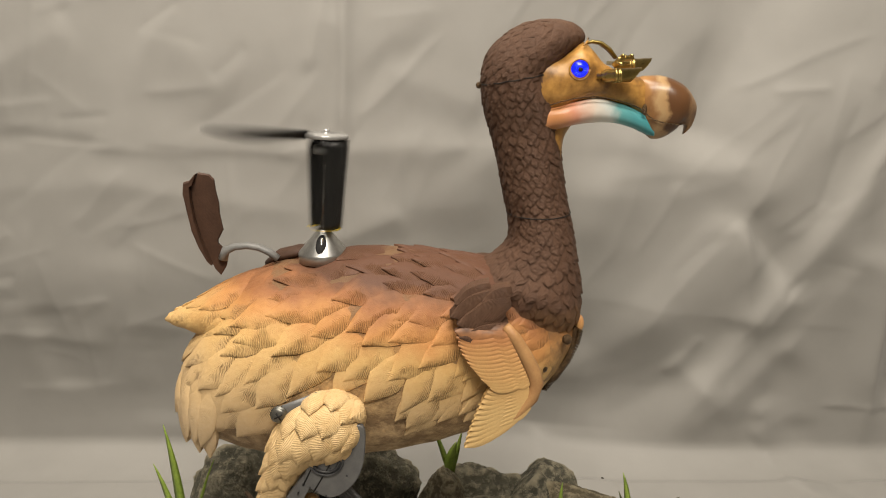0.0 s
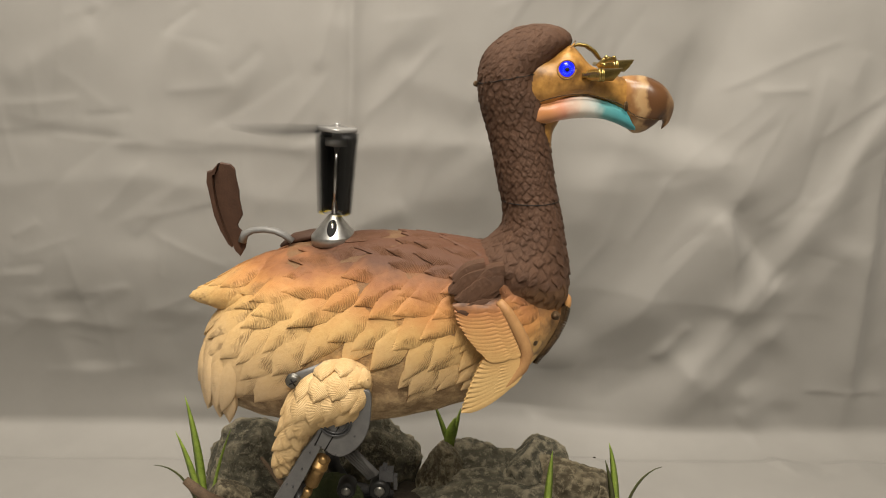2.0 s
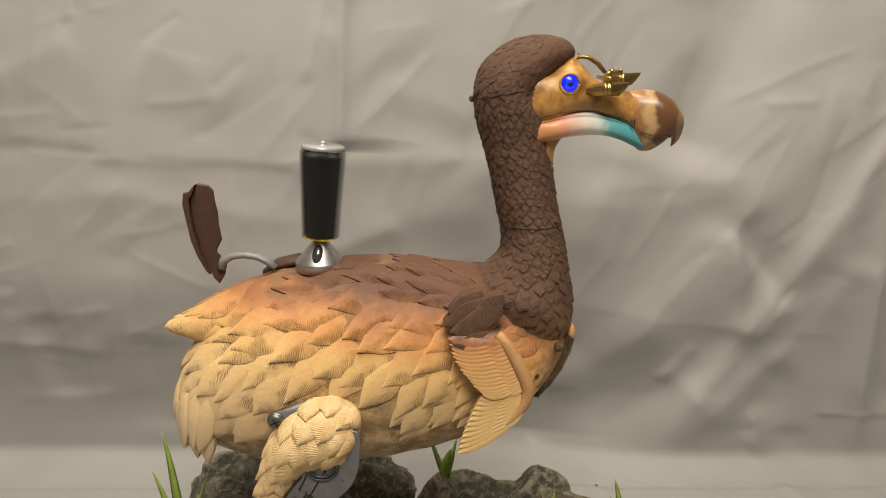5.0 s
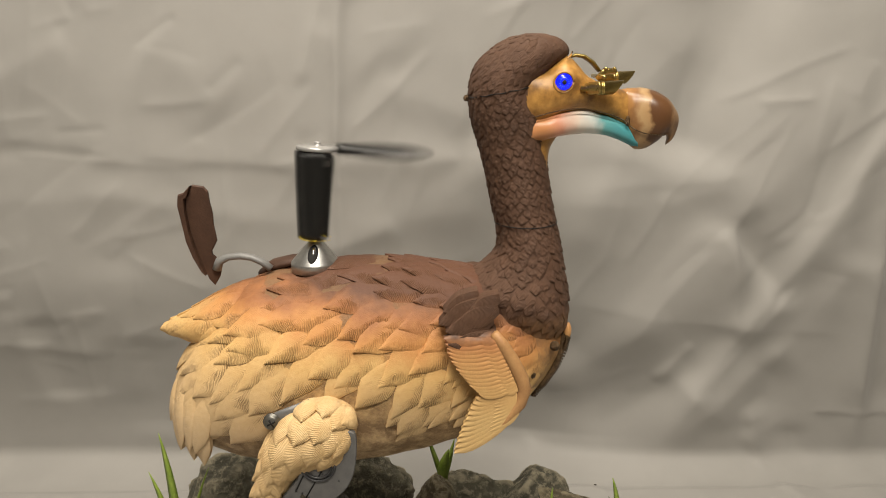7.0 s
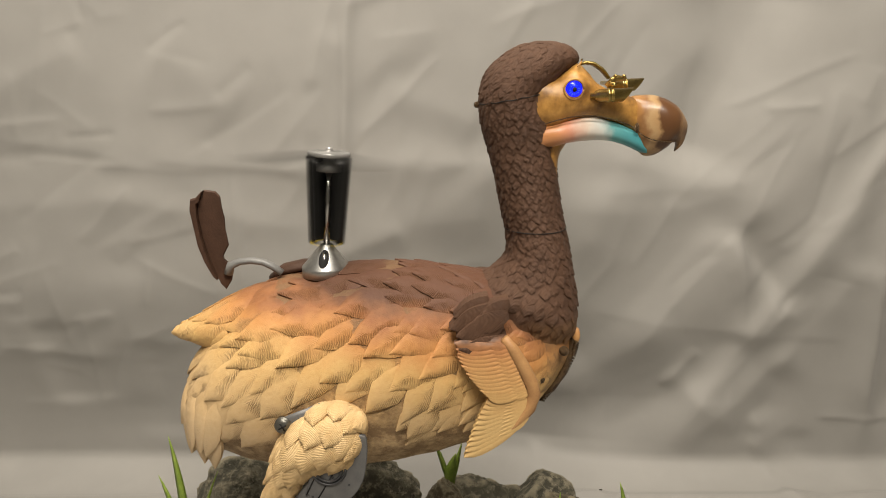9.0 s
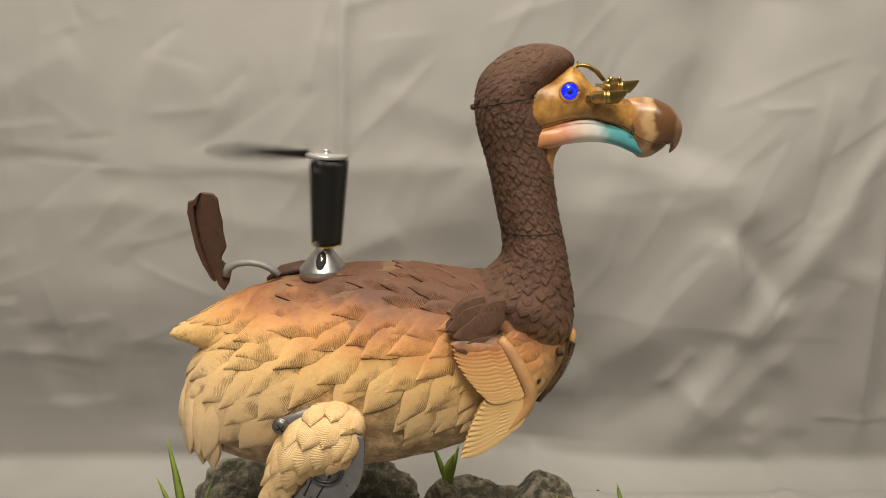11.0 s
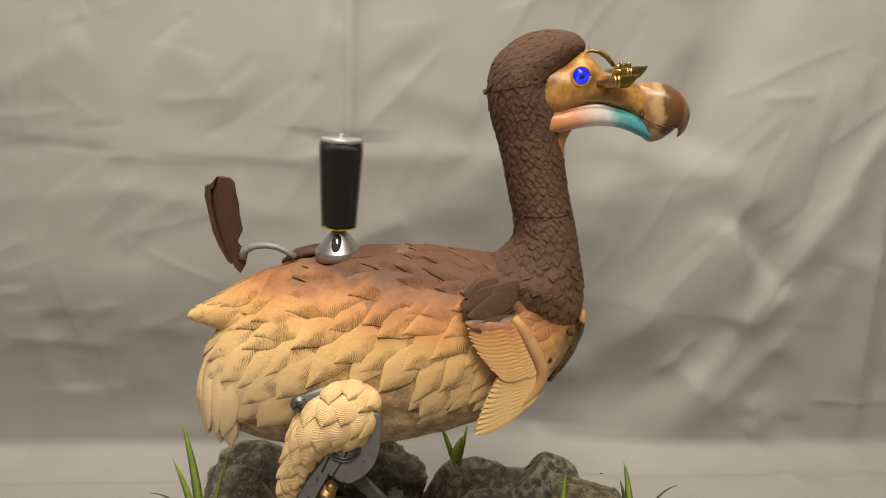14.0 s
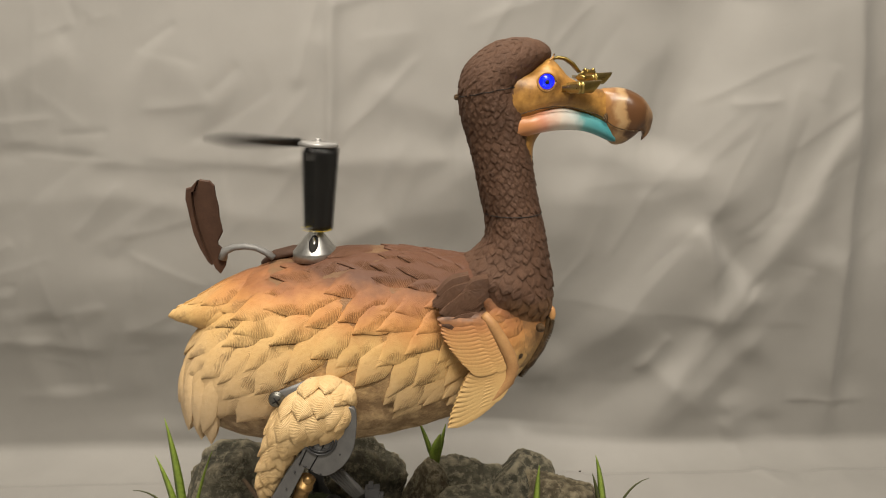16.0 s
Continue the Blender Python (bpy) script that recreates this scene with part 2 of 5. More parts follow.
def stone(name, c1, c2, c3):
    m, nt, b = shader(name, 0.72, 0, 0.35)
    at = where(nt)
    n1, n2, n3 = noise_of(nt, at, 18, 4), noise_of(nt, at, 110, 8, 0.72), noise_of(nt, at, 45, 6, 0.65)
    col = ramp(nt, n1, [(0.33, c1), (0.66, c2)])
    edge = ramp(nt, n2, [(0.50, (0, 0, 0)), (0.62, (0.7, 0.7, 0.7))])
    col = mixed(nt, edge, col, c3)
    # convex edges go pale: highlights along them put into the rock colour
    edge_light = ramp(nt, nt.nodes.new("ShaderNodeNewGeometry").outputs["Pointiness"], [(0.505, (0, 0, 0)), (0.555, (0.9, 0.9, 0.9))])
    col = mixed(nt, edge_light, col, c3)
    nt.links.new(col, b.inputs["Base Color"])
    bumped(nt, b, maths(nt, "ADD", n2, n3), 1.0, 0.008)
    return m


ROCK = stone("dark_olive_rock", (0.050, 0.048, 0.034), (0.125, 0.116, 0.080), (0.36, 0.32, 0.225))
ROCKPALE = stone("brown_olive_rock", (0.060, 0.049, 0.029), (0.135, 0.110, 0.066), (0.32, 0.275, 0.18))


def cloth_paint():
    m, nt, b = shader("grey_satin_cloth", 0.62, 0, 0.35)
    at = where(nt)
    big, mid, fine = noise_of(nt, at, 1.6, 3), noise_of(nt, at, 14, 4), noise_of(nt, at, 900, 3)
    f = maths(nt, "ADD", maths(nt, "MULTIPLY", big, 0.6), maths(nt, "MULTIPLY", mid, 0.4))
    nt.links.new(ramp(nt, f, [(0.3, (0.258, 0.250, 0.232)), (0.7, (0.306, 0.296, 0.276))]), b.inputs["Base Color"])
    b.inputs["Sheen Weight"].default_value = 0.15
    bumped(nt, b, maths(nt, "ADD", maths(nt, "MULTIPLY", fine, 0.3), mid), 0.12, 0.004)
    return m


CLOTH = cloth_paint()


def glow(name, colour, strength):
    m, nt, b = shader(name, 0.15, 0, 0.5)
    b.inputs["Base Color"].default_value = (*colour, 1)
    b.inputs["Emission Color"].default_value = (*colour, 1)
    b.inputs["Emission Strength"].default_value = strength
    return m


# ---- shape helpers ----
YB = 0.69          # the bird's middle plane
ORIGIN = Vector((0.0, YB, 0.10))


def thing(name, at, label, category, group=""):
    ob = new(name)
    ob.location = at
    ob.empty_display_size = 0.02
    return tagged(ob, label, category, group)


def finish(bm, name, material, smooth=True):
    bmesh.ops.recalc_face_normals(bm, faces=bm.faces)
    me = bpy.data.meshes.new(name)
    bm.to_mesh(me)
    bm.free()
    me.materials.append(material)
    if smooth:
        me.shade_smooth()
    return me


def world_of(ob):
    m = Matrix.Translation(ob.location)
    while ob.parent:
        ob = ob.parent
        m = Matrix.Translation(ob.location) @ m
    return m


def part(name, bm, material, parent, label="", smooth=True):
    """Link a bmesh, built in world space, as one mesh under a thing or a part."""
    bm.transform(world_of(parent).inverted())
    ob = new(name, finish(bm, name, material, smooth))
    ob.parent = parent
    return tagged(ob, label) if label else ob


def solid(name, bm, material, label, category, group="", kind="", smooth=True):
    """Link a bmesh, built in world space, as a top-level thing with its origin at its base."""
    vs = [v.co for v in bm.verts]
    base = Vector(((min(v.x for v in vs) + max(v.x for v in vs)) / 2, (min(v.y for v in vs) + max(v.y for v in vs)) / 2, min(v.z for v in vs)))
    bm.transform(Matrix.Translation(-base))
    ob = new(name, finish(bm, name, material, smooth))
    ob.location = base
    return tagged(ob, label, category, group, kind)


def catmull(p0, p1, p2, p3, t):
    return 0.5 * ((2 * p1) + (p2 - p0) * t + (2 * p0 - 5 * p1 + 4 * p2 - p3) * t * t + (3 * p1 - p0 - 3 * p2 + p3) * t ** 3)


class Loft:
    """A rounded form through stations: two outline points (x, z) on the middle plane and the half width across it."""

    def __init__(self, y, *stations, square=1.0):
        self.y, self.square = y, square
        self.st = [np.array([a[0], a[1], b[0], b[1], w, (rest[0] if rest else 0.0)], float) for a, b, w, *rest in stations]

    def at(self, s):
        n = len(self.st) - 1
        s = min(max(s, 0.0), n - 1e-6)
        i = int(s)
        g = lambda k: self.st[min(max(k, 0), n)]
        return catmull(g(i - 1), g(i), g(i + 1), g(i + 2), s - i)

    def point(self, s, a):
        """a: 0 at the first outline, pi / 2 on the camera's side, pi at the second outline."""
        ax, az, bx, bz, w, off = self.at(s)
        c, d = math.cos(a), math.sin(a)
        k = self.square
        c, d = math.copysign(abs(c) ** k, c), math.copysign(abs(d) ** k, d)
        return Vector(((ax + bx) / 2 + c * (ax - bx) / 2, self.y + off - d * abs(w), (az + bz) / 2 + c * (az - bz) / 2))

    def frame_at(self, s, a):
        p = self.point(s, a)
        e = 0.02
        ds = self.point(s + e, a) - self.point(s - e, a)
        da = self.point(s, a + e) - self.point(s, a - e)
        n = ds.cross(da).normalized()
        mid = self.at(s)
        c = Vector(((mid[0] + mid[2]) / 2, self.y + mid[5], (mid[1] + mid[3]) / 2))
        if n.dot(p - c) < 0:
            n = -n
        return p, n, ds.normalized(), da.normalized()

    def mesh(self, rings=40, around=36, bm=None, rough=0.0, scale=30.0):
        bm = bm or bmesh.new()
        n = len(self.st) - 1
        rows = []
        for i in range(rings + 1):
            s = n * i / rings
            row = []
            for j in range(around):
                p = self.point(s, 2 * math.pi * j / around)
                if rough:
                    p = p + noise.noise_vector(p * scale) * rough
                row.append(bm.verts.new(p))
            rows.append(row)
        for i in range(rings):
            for j in range(around):
                k = (j + 1) % around
                bm.faces.new((rows[i][j], rows[i][k], rows[i + 1][k], rows[i + 1][j]))
        bm.faces.new(rows[0])
        bm.faces.new(rows[-1])
        return bm


def tube(path, radii, around=14, bm=None, flat=1.0):
    """A round or flattened bar through points in space; flat: its thickness across the bird's plane over its height."""
    bm = bm or bmesh.new()
    rows = []
    n = len(path)
    for i, p in enumerate(path):
        p = Vector(p)
        d = (Vector(path[min(i + 1, n - 1)]) - Vector(path[max(i - 1, 0)])).normalized()
        side = Vector((0, 1, 0)) if abs(d.y) < 0.9 else Vector((1, 0, 0))
        u = d.cross(side).normalized()
        v = d.cross(u).normalized()
        r = radii[i] if isinstance(radii, (list, tuple)) else radii
        rows.append([bm.verts.new(p + u * r * math.cos(2 * math.pi * j / around) + v * r * flat * math.sin(2 * math.pi * j / around)) for j in range(around)])
    for a, b in zip(rows, rows[1:]):
        for j in range(around):
            k = (j + 1) % around
            bm.faces.new((a[j], a[k], b[k], b[j]))
    bm.faces.new(rows[0])
    bm.faces.new(rows[-1])
    return bm


def slab(outline, y, depth, bevel=0.0008, bm=None, lean=(0, 0)):
    """A plate cut to an outline (x, z), its front at y and its back at y + depth, with a small bevel."""
    bm = bm or bmesh.new()
    cx = sum(p[0] for p in outline) / len(outline)
    cz = sum(p[1] for p in outline) / len(outline)

    def ring(k, yy, ox=0, oz=0):
        row = []
        for x, z in outline:
            d = math.hypot(x - cx, z - cz) or 1
            row.append(bm.verts.new((x - (x - cx) / d * k + ox, yy, z - (z - cz) / d * k + oz)))
        return row
    rows = [ring(bevel, y), ring(0, y + bevel), ring(0, y + depth - bevel, *lean), ring(bevel, y + depth, *lean)]
    n = len(outline)
    for a, b in zip(rows, rows[1:]):
        for j in range(n):
            k = (j + 1) % n
            bm.faces.new((a[j], a[k], b[k], b[j]))
    bm.faces.new(rows[0])
    bm.faces.new(rows[-1])
    return bm


def lathe(profile, at, axis="z", around=32, bm=None):
    """A turned form: (radius, height) pairs about an axis through at."""
    bm = bm or bmesh.new()
    rows = []
    for r, h in profile:
        row = []
        for j in range(around):
            c, s = math.cos(2 * math.pi * j / around) * r, math.sin(2 * math.pi * j / around) * r
            v = {"z": (c, s, h), "y": (c, h, s), "x": (h, c, s)}[axis]
            row.append(bm.verts.new(Vector(at) + Vector(v)))
        rows.append(row)
    for a, b in zip(rows, rows[1:]):
        for j in range(around):
            k = (j + 1) % around
            bm.faces.new((a[j], a[k], b[k], b[j]))
    bm.faces.new(rows[0])
    bm.faces.new(rows[-1])
    return bm


def slide(loft, s, a, d):
    """Step by the vector d over a loft's skin, from (s, a)."""
    e = 0.02
    fs = (loft.point(s + e, a) - loft.point(s - e, a)) / (2 * e)
    fa = (loft.point(s, a + e) - loft.point(s, a - e)) / (2 * e)
    ss, sa, aa = fs.dot(fs) + 1e-9, fs.dot(fa), fa.dot(fa) + 1e-9
    ds, da = d.dot(fs), d.dot(fa)
    k = ss * aa - sa * sa + 1e-12
    return s + (ds * aa - da * sa) / k, a + (da * ss - ds * sa) / k


def vane(t, wide=0.55, blunt=1.7):
    """Half width of a feather along its length, one at the widest."""
    return 0.45 + 0.55 * math.sin(math.pi / 2 * t / wide) if t < wide else max(1 - ((t - wide) / (1 - wide)) ** blunt, 0.04)


ACROSS = (-1.0, -0.84, -0.45, 0.0, 0.45, 0.84, 1.0)


def carve(loft, s, a, along, length, half, rise, dome, rnd, wide=0.55, blunt=1.7, rows=9, ragged=0.05):
    """One carved feather that follows a loft's skin from its root at (s, a): grid of points with (length, width) in metres."""
    grid = []
    seed = Vector((rnd.uniform(0, 99), rnd.uniform(0, 99), 0))
    for i in range(rows):
        t = i / (rows - 1)
        p, nrm, ds, da = loft.frame_at(s, a)
        fwd = (along - nrm * along.dot(nrm)).normalized()
        side = nrm.cross(fwd)
        w = half * vane(t, wide, blunt)
        row = []
        for v in ACROSS:
            rag = 1 + ragged * noise.noise(seed + Vector((t * 5, v * 3, 0)))
            s2, a2 = slide(loft, s, a, side * (v * w * rag))
            q, n2, _, _ = loft.frame_at(s2, a2)
            h = -min(0.0010, rise * 0.4) + rise * (0.15 + 0.85 * t) + dome * (1 - v * v) * min(t * 2.5, 1) - (rise * 0.10 if abs(v) == 1 or i == rows - 1 else 0)
            h += 0.10 * rise * noise.noise(seed + Vector((t * 4, v * 2, 5)))
            row.append((q + n2 * h, n2, t * length, v * w))
        grid.append(row)
        s, a = slide(loft, s, a, fwd * (length / (rows - 1)))
    return grid


def feather_bmesh(grid, skirt=0.004, bm=None):
    """A solid shell from a carved grid: its face, and a skirt that runs down into what lies below."""
    bm = bm or bmesh.new()
    uv = bm.loops.layers.uv.verify()
    at = {}

    def vert(p, u, v):
        x = bm.verts.new(p)
        at[x] = (u, v)
        return x
    top = [[vert(p, u, v) for p, n, u, v in row] for row in grid]
    rows, cols = len(grid), len(grid[0])
    rim = [(i, 0) for i in range(rows)] + [(rows - 1, j) for j in range(1, cols)] + [(i, cols - 1) for i in range(rows - 2, -1, -1)]
    lip = [vert(grid[i][j][0] - grid[i][j][1] * 0.00005, grid[i][j][2], grid[i][j][3]) for i, j in rim]
    low = [vert(grid[i][j][0] - grid[i][j][1] * skirt, grid[i][j][2], grid[i][j][3]) for i, j in rim]
    made = []
    for i in range(rows - 1):
        for j in range(cols - 1):
            made.append(bm.faces.new((top[i][j], top[i][j + 1], top[i + 1][j + 1], top[i + 1][j])))
    for k in range(len(rim) - 1):
        made.append(bm.faces.new((lip[k], lip[k + 1], low[k + 1], low[k])))
    for f in made:
        for loop in f.loops:
            loop[uv].uv = at[loop.vert]
    return bm


def mirrored(ob):
    """The same piece on the far side of the bird's middle plane."""
    twin = new(ob.name.split(".")[0], ob.data)
    twin.parent = ob.parent
    twin.matrix_basis = Matrix.Diagonal((1, -1, 1, 1))
    return twin


def ribbon(root, tip, half, y, dome, step=0.0, sag=0.0, wide=0.7, blunt=2.4, rows=10, back=0.0):
    """A quill that lies in an upright plane: root and tip (x, z), front at y; step: how far its lower edge stands out."""
    r, t1 = Vector((root[0], 0, root[1])), Vector((tip[0], 0, tip[1]))
    fwd = (t1 - r).normalized()
    side = Vector((0, -1, 0)).cross(fwd)
    grid = []
    for i in range(rows):
        t = i / (rows - 1)
        c = r.lerp(t1, t) + side * (sag * math.sin(math.pi * t))
        w = half * vane(t, wide, blunt)
        row = []
        for v in ACROSS:
            q = c + side * (v * w)
            q.y = y + back * (1 - t) ** 2 - dome * (1 - v * v) - step * (0.5 + 0.5 * v) * min(1, t * 3 + 0.2)
            row.append((q, Vector((0, -1, 0)), t * (t1 - r).length, v * w))
        grid.append(row)
    return grid


# ---- the setting ----
def crease(field, xs, zs, a, b, width, height, side=0.0):
    """Raise a fold along the line from a to b; side: how far one flank is steeper than the other."""
    ax, az = a
    bx, bz = b
    dx, dz = bx - ax, bz - az
    length = math.hypot(dx, dz)
    t = ((xs - ax) * dx + (zs - az) * dz) / length
    d = ((xs - ax) * -dz + (zs - az) * dx) / length
    d = d + 0.004 * np.sin(t * 11 + ax * 50) + 0.0012 * np.sin(t * 43 + az * 30)
    end = np.clip(np.minimum(t, length - t) / (0.22 * length) + 0.5, 0, 1)
    end = end * end * (3 - 2 * end)
    w = np.where(d > 0, width * (1 + side), width * (1 - side))
    field += height * end * np.exp(-(np.abs(d) / (w * (1.0 if width < 0.0135 else 1.25))) ** (1.3 if width < 0.0135 else 1.7))


def crumple(x, v):
    """Sharp-edged shallow facets, drawn out along the slanting pull of the cloth."""
    a, b = x * 0.72 + v * 0.69, -x * 0.69 + v * 0.72
    k = min(max((x + 0.25) / 0.5, 0.35), 1.0)
    wide = math.sqrt(noise.noise(Vector((a * 1.1, b * 4.2, 1.7))) ** 2 + 0.005) * 0.026
    small = math.sqrt(noise.noise(Vector((x * 7.0 + 4, v * 6.0, 5.2))) ** 2 + 0.004) * 0.0042 + abs(noise.noise(Vector((a * 12.0 + 4, b * 22.0, 8.2)))) * 0.0012
    return k * wide + small


def backdrop():
    """One sheet of cloth that hangs behind the model, rounds into the table and runs forward under it."""
    xs1 = np.concatenate([np.linspace(-2.2, -0.95, 26)[:-1], np.linspace(-0.95, 0.95, 420), np.linspace(0.95, 2.2, 26)[1:]])
    back, radius, high, front = 1.055, 0.035, 2.2, -1.6
    drop = np.concatenate([np.linspace(high, 1.25, 20)[:-1], np.linspace(1.25, radius, 270)])
    turn = np.linspace(0, math.pi / 2, 12)[1:-1]
    run = np.concatenate([np.linspace(back - radius, 0.45, 110), np.linspace(0.45, front, 30)[1:]])
    prof = [(back, z) for z in drop] + [(back - radius + radius * math.cos(a), radius - radius * math.sin(a)) for a in turn] + [(y, 0.0) for y in run]
    py, pz = np.array([p[0] for p in prof]), np.array([p[1] for p in prof])
    # height up the sheet, measured along it: negative on the table
    s = np.concatenate([drop, [radius - radius * a for a in turn], radius - radius * math.pi / 2 - (back - radius - run)])
    X, S = np.meshgrid(xs1, s)
    f = np.zeros_like(X)
    fold = lambda a, b, w, h, side=0.0: crease(f, X, S, a, b, w, h, side)
    # pressed fold lines of the sheet
    fold((-0.1394, 0.7865), (-0.1453, 0.3646), 0.010, 0.012)
    fold((-0.1572, 0.7865), (-0.1957, 0.6482), 0.012, 0.008)
    fold((-0.7802, 0.5460), (-0.5156, 0.5451), 0.02, -0.003, 0.5)
    fold((-0.6815, 0.5742), (-0.4596, 0.5378), 0.02, 0.0045, 0.5)
    fold((-0.4407, 0.5379), (-0.2150, 0.5180), 0.016, 0.005, 0.5)
    fold((-0.7253, 0.4703), (-0.5038, 0.4760), 0.016, 0.003)
    fold((-0.5225, 0.4807), (-0.2184, 0.4385), 0.02, 0.006)
    fold((-0.8142, 0.2159), (-0.4290, 0.2234), 0.02, 0.0035, 0.4)
    fold((-0.2145, 0.5293), (0.0778, 0.5304), 0.02, 0.007)
    fold((-0.1418, 0.4241), (0.0698, 0.4542), 0.03, 0.008)
    fold((-0.1623, 0.3845), (-0.0646, 0.4245), 0.016, 0.008)
    # long slanting pulls
    fold((0.3805, 0.7198), (0.2068, 0.3862), 0.045, 0.018)
    fold((0.4788, 0.8045), (0.3698, 0.5221), 0.05, -0.018)
    fold((0.6277, 0.6239), (0.2946, 0.2221), 0.06, 0.018)
    fold((0.6638, 0.3684), (0.5481, 0.1914), 0.03, 0.015, 0.3)
    fold((0.5645, 0.2236), (0.4088, 0.0523), 0.026, 0.013, 0.3)
    fold((0.4597, 0.4219), (0.5024, 0.2444), 0.016, 0.009, -0.5)
    fold((0.4597, 0.4219), (0.5657, 0.2968), 0.02, -0.009, 0.4)
    fold((0.4915, 0.3474), (0.5449, 0.3070), 0.03, -0.006)
    fold((0.2216, 0.0681), (0.5056, 0.3068), 0.05, -0.018)
    fold((0.1777, 0.1348), (0.3614, 0.2646), 0.03, 0.012)
    # one long ridge that runs down across the sheet, and the valleys beside it
    fold((0.6773, 0.5812), (0.3947, 0.0559), 0.026, 0.03, 0.3)
    fold((0.6368, 0.3482), (0.5318, 0.1066), 0.04, -0.018, 0)
    fold((0.4259, 0.8171), (0.3452, 0.5427), 0.065, -0.034, 0)
    fold((0.2588, 0.8174), (0.2502, 0.4893), 0.06, -0.024, 0)
    fold((0.4315, 0.4706), (0.2079, 0.1912), 0.055, -0.024, 0)
    fold((0.5192, 0.2306), (0.2716, 0.065), 0.034, -0.02, 0)
    fold((0.4557, 0.4245), (0.4793, 0.2508), 0.022, 0.014, -0.6)
    fold((0.4557, 0.4245), (0.5476, 0.3001), 0.022, -0.016, 0.5)
    fold((0.5264, 0.0639), (0.59, -0.0689), 0.014, 0.02, 0.4)
    fold((0.6048, 0.0636), (0.6403, -0.0691), 0.018, -0.014, 0)
    fold((0.2592, 0.4893), (0.4641, 0.5067), 0.014, 0.003, 0.4)
    fold((-0.129, 0.7947), (-0.1402, 0.5617), 0.012, 0.008, 0)
    fold((-0.1621, 0.7225), (-0.1945, 0.5706), 0.014, 0.005, 0)
    fold((-0.0693, 0.6727), (0.0526, 0.5169), 0.05, -0.014, 0)
    fold((-0.6387, 0.2749), (-0.6288, 0.1324), 0.04, -0.014, 0)
    fold((-0.4648, 0.2344), (-0.4712, 0.0682), 0.04, -0.016, 0)
    fold((-0.7367, 0.2454), (-0.552, 0.2145), 0.014, 0.005, 0.4)
    # the pipe fold at the side
    fold((0.6638, 0.8048), (0.7077, 0.0937), 0.018, 0.028, -0.3)
    fold((0.7266, 0.5790), (0.7435, 0.0939), 0.028, -0.014)
    fold((0.6286, 0.8048), (0.6261, 0.2868), 0.03, 0.012)
    fold((0.6347, 0.1044), (0.7625, 0.1030), 0.012, 0.007, 0.5)
    fold((0.5274, 0.1037), (0.5749, -0.0450), 0.014, 0.016, 0.3)
    fold((0.5824, 0.0704), (0.6515, -0.0682), 0.02, -0.014)
    fold((0.7026, 0.0937), (0.6953, -0.0798), 0.018, 0.014)
    fold((0.3780, 0.1796), (0.4887, 0.0811), 0.016, 0.008)
    fold((0.3696, 0.1579), (0.4147, 0.2227), 0.012, 0.006)
    fold((0.4824, 0.6100), (0.5549, 0.6192), 0.008, 0.004)
    fold((0.3468, 0.4554), (0.4487, 0.4846), 0.02, 0.006)
    fold((0.2313, 0.2847), (0.6514, 0.2452), 0.012, 0.0018, 0.4)
    # pucker where the cloth meets the table
    fold((0.1662, 0.0278), (0.1004, -0.0603), 0.016, 0.045, 0.4)
    fold((0.1662, 0.0278), (0.2692, -0.0472), 0.018, 0.045, -0.4)
    fold((-0.6839, 0.2800), (-0.6631, 0.1296), 0.02, 0.008)
    fold((-0.4959, 0.3629), (-0.4984, 0.1306), 0.03, 0.008)
    fold((-0.6736, 0.6289), (-0.5354, 0.7001), 0.02, 0.006)
    fold((-0.4168, 0.7005), (-0.3131, 0.6119), 0.04, 0.008)
    fold((-0.0807, 0.6486), (0.0488, 0.5858), 0.03, 0.010)
    rnd = random.Random(77)
    # many short crisp crinkles, most of them along the pull of the cloth
    for _ in range(260):
        cx, cz = rnd.uniform(-0.85, 0.9), rnd.uniform(0.05, 1.2)
        ang = rnd.gauss(0.85, 0.45) if cx > 0.1 else rnd.gauss(rnd.choice((0.1, 1.5, 0.7)), 0.3)
        ln = rnd.uniform(0.05, 0.20)
        dx, dz = math.cos(ang) * ln / 2, math.sin(ang) * ln / 2
        crease(f, X, S, (cx - dx, cz - dz), (cx + dx, cz + dz), rnd.uniform(0.005, 0.012), rnd.choice((-1, 1, 1)) * rnd.uniform(0.0010, 0.0032), rnd.uniform(-0.5, 0.5))
    soft = np.array([[0.012 * noise.fractal(Vector((x * 2.3, v * 2.3, 3.1)), 1.0, 2.0, 3) + crumple(x, v) for x in xs1[::3]] for v in s[::3]])
    ii = np.minimum(np.arange(len(s)) / 3, soft.shape[0] - 1.001)
    jj = np.minimum(np.arange(len(xs1)) / 3, soft.shape[1] - 1.001)
    i0, j0 = ii.astype(int), jj.astype(int)
    fi, fj = (ii - i0)[:, None], (jj - j0)[None, :]
    soft = soft[i0][:, j0] * (1 - fi) * (1 - fj) + soft[i0 + 1][:, j0] * fi * (1 - fj) + soft[i0][:, j0 + 1] * (1 - fi) * fj + soft[i0 + 1][:, j0 + 1] * fi * fj
    f += soft
    rise = np.clip((S + 0.02) / 0.15, 0.3, 1)
    f = f * rise * 0.50
    # the foot of the hanging cloth swings back, most of all on one side
    low = np.clip((0.36 - S) / 0.30, 0, 1)
    low = low * low * (3 - 2 * low) * np.clip((S + 0.03) / 0.05, 0, 1)
    f = f - 0.040 * low * (0.55 + 0.45 * np.clip((0.25 - X) / 0.5, 0, 1))
    # behind the model the sheet leans away towards its foot, shadow put into its shape
    lean = np.clip((0.54 - S) / 0.24, 0, 1)
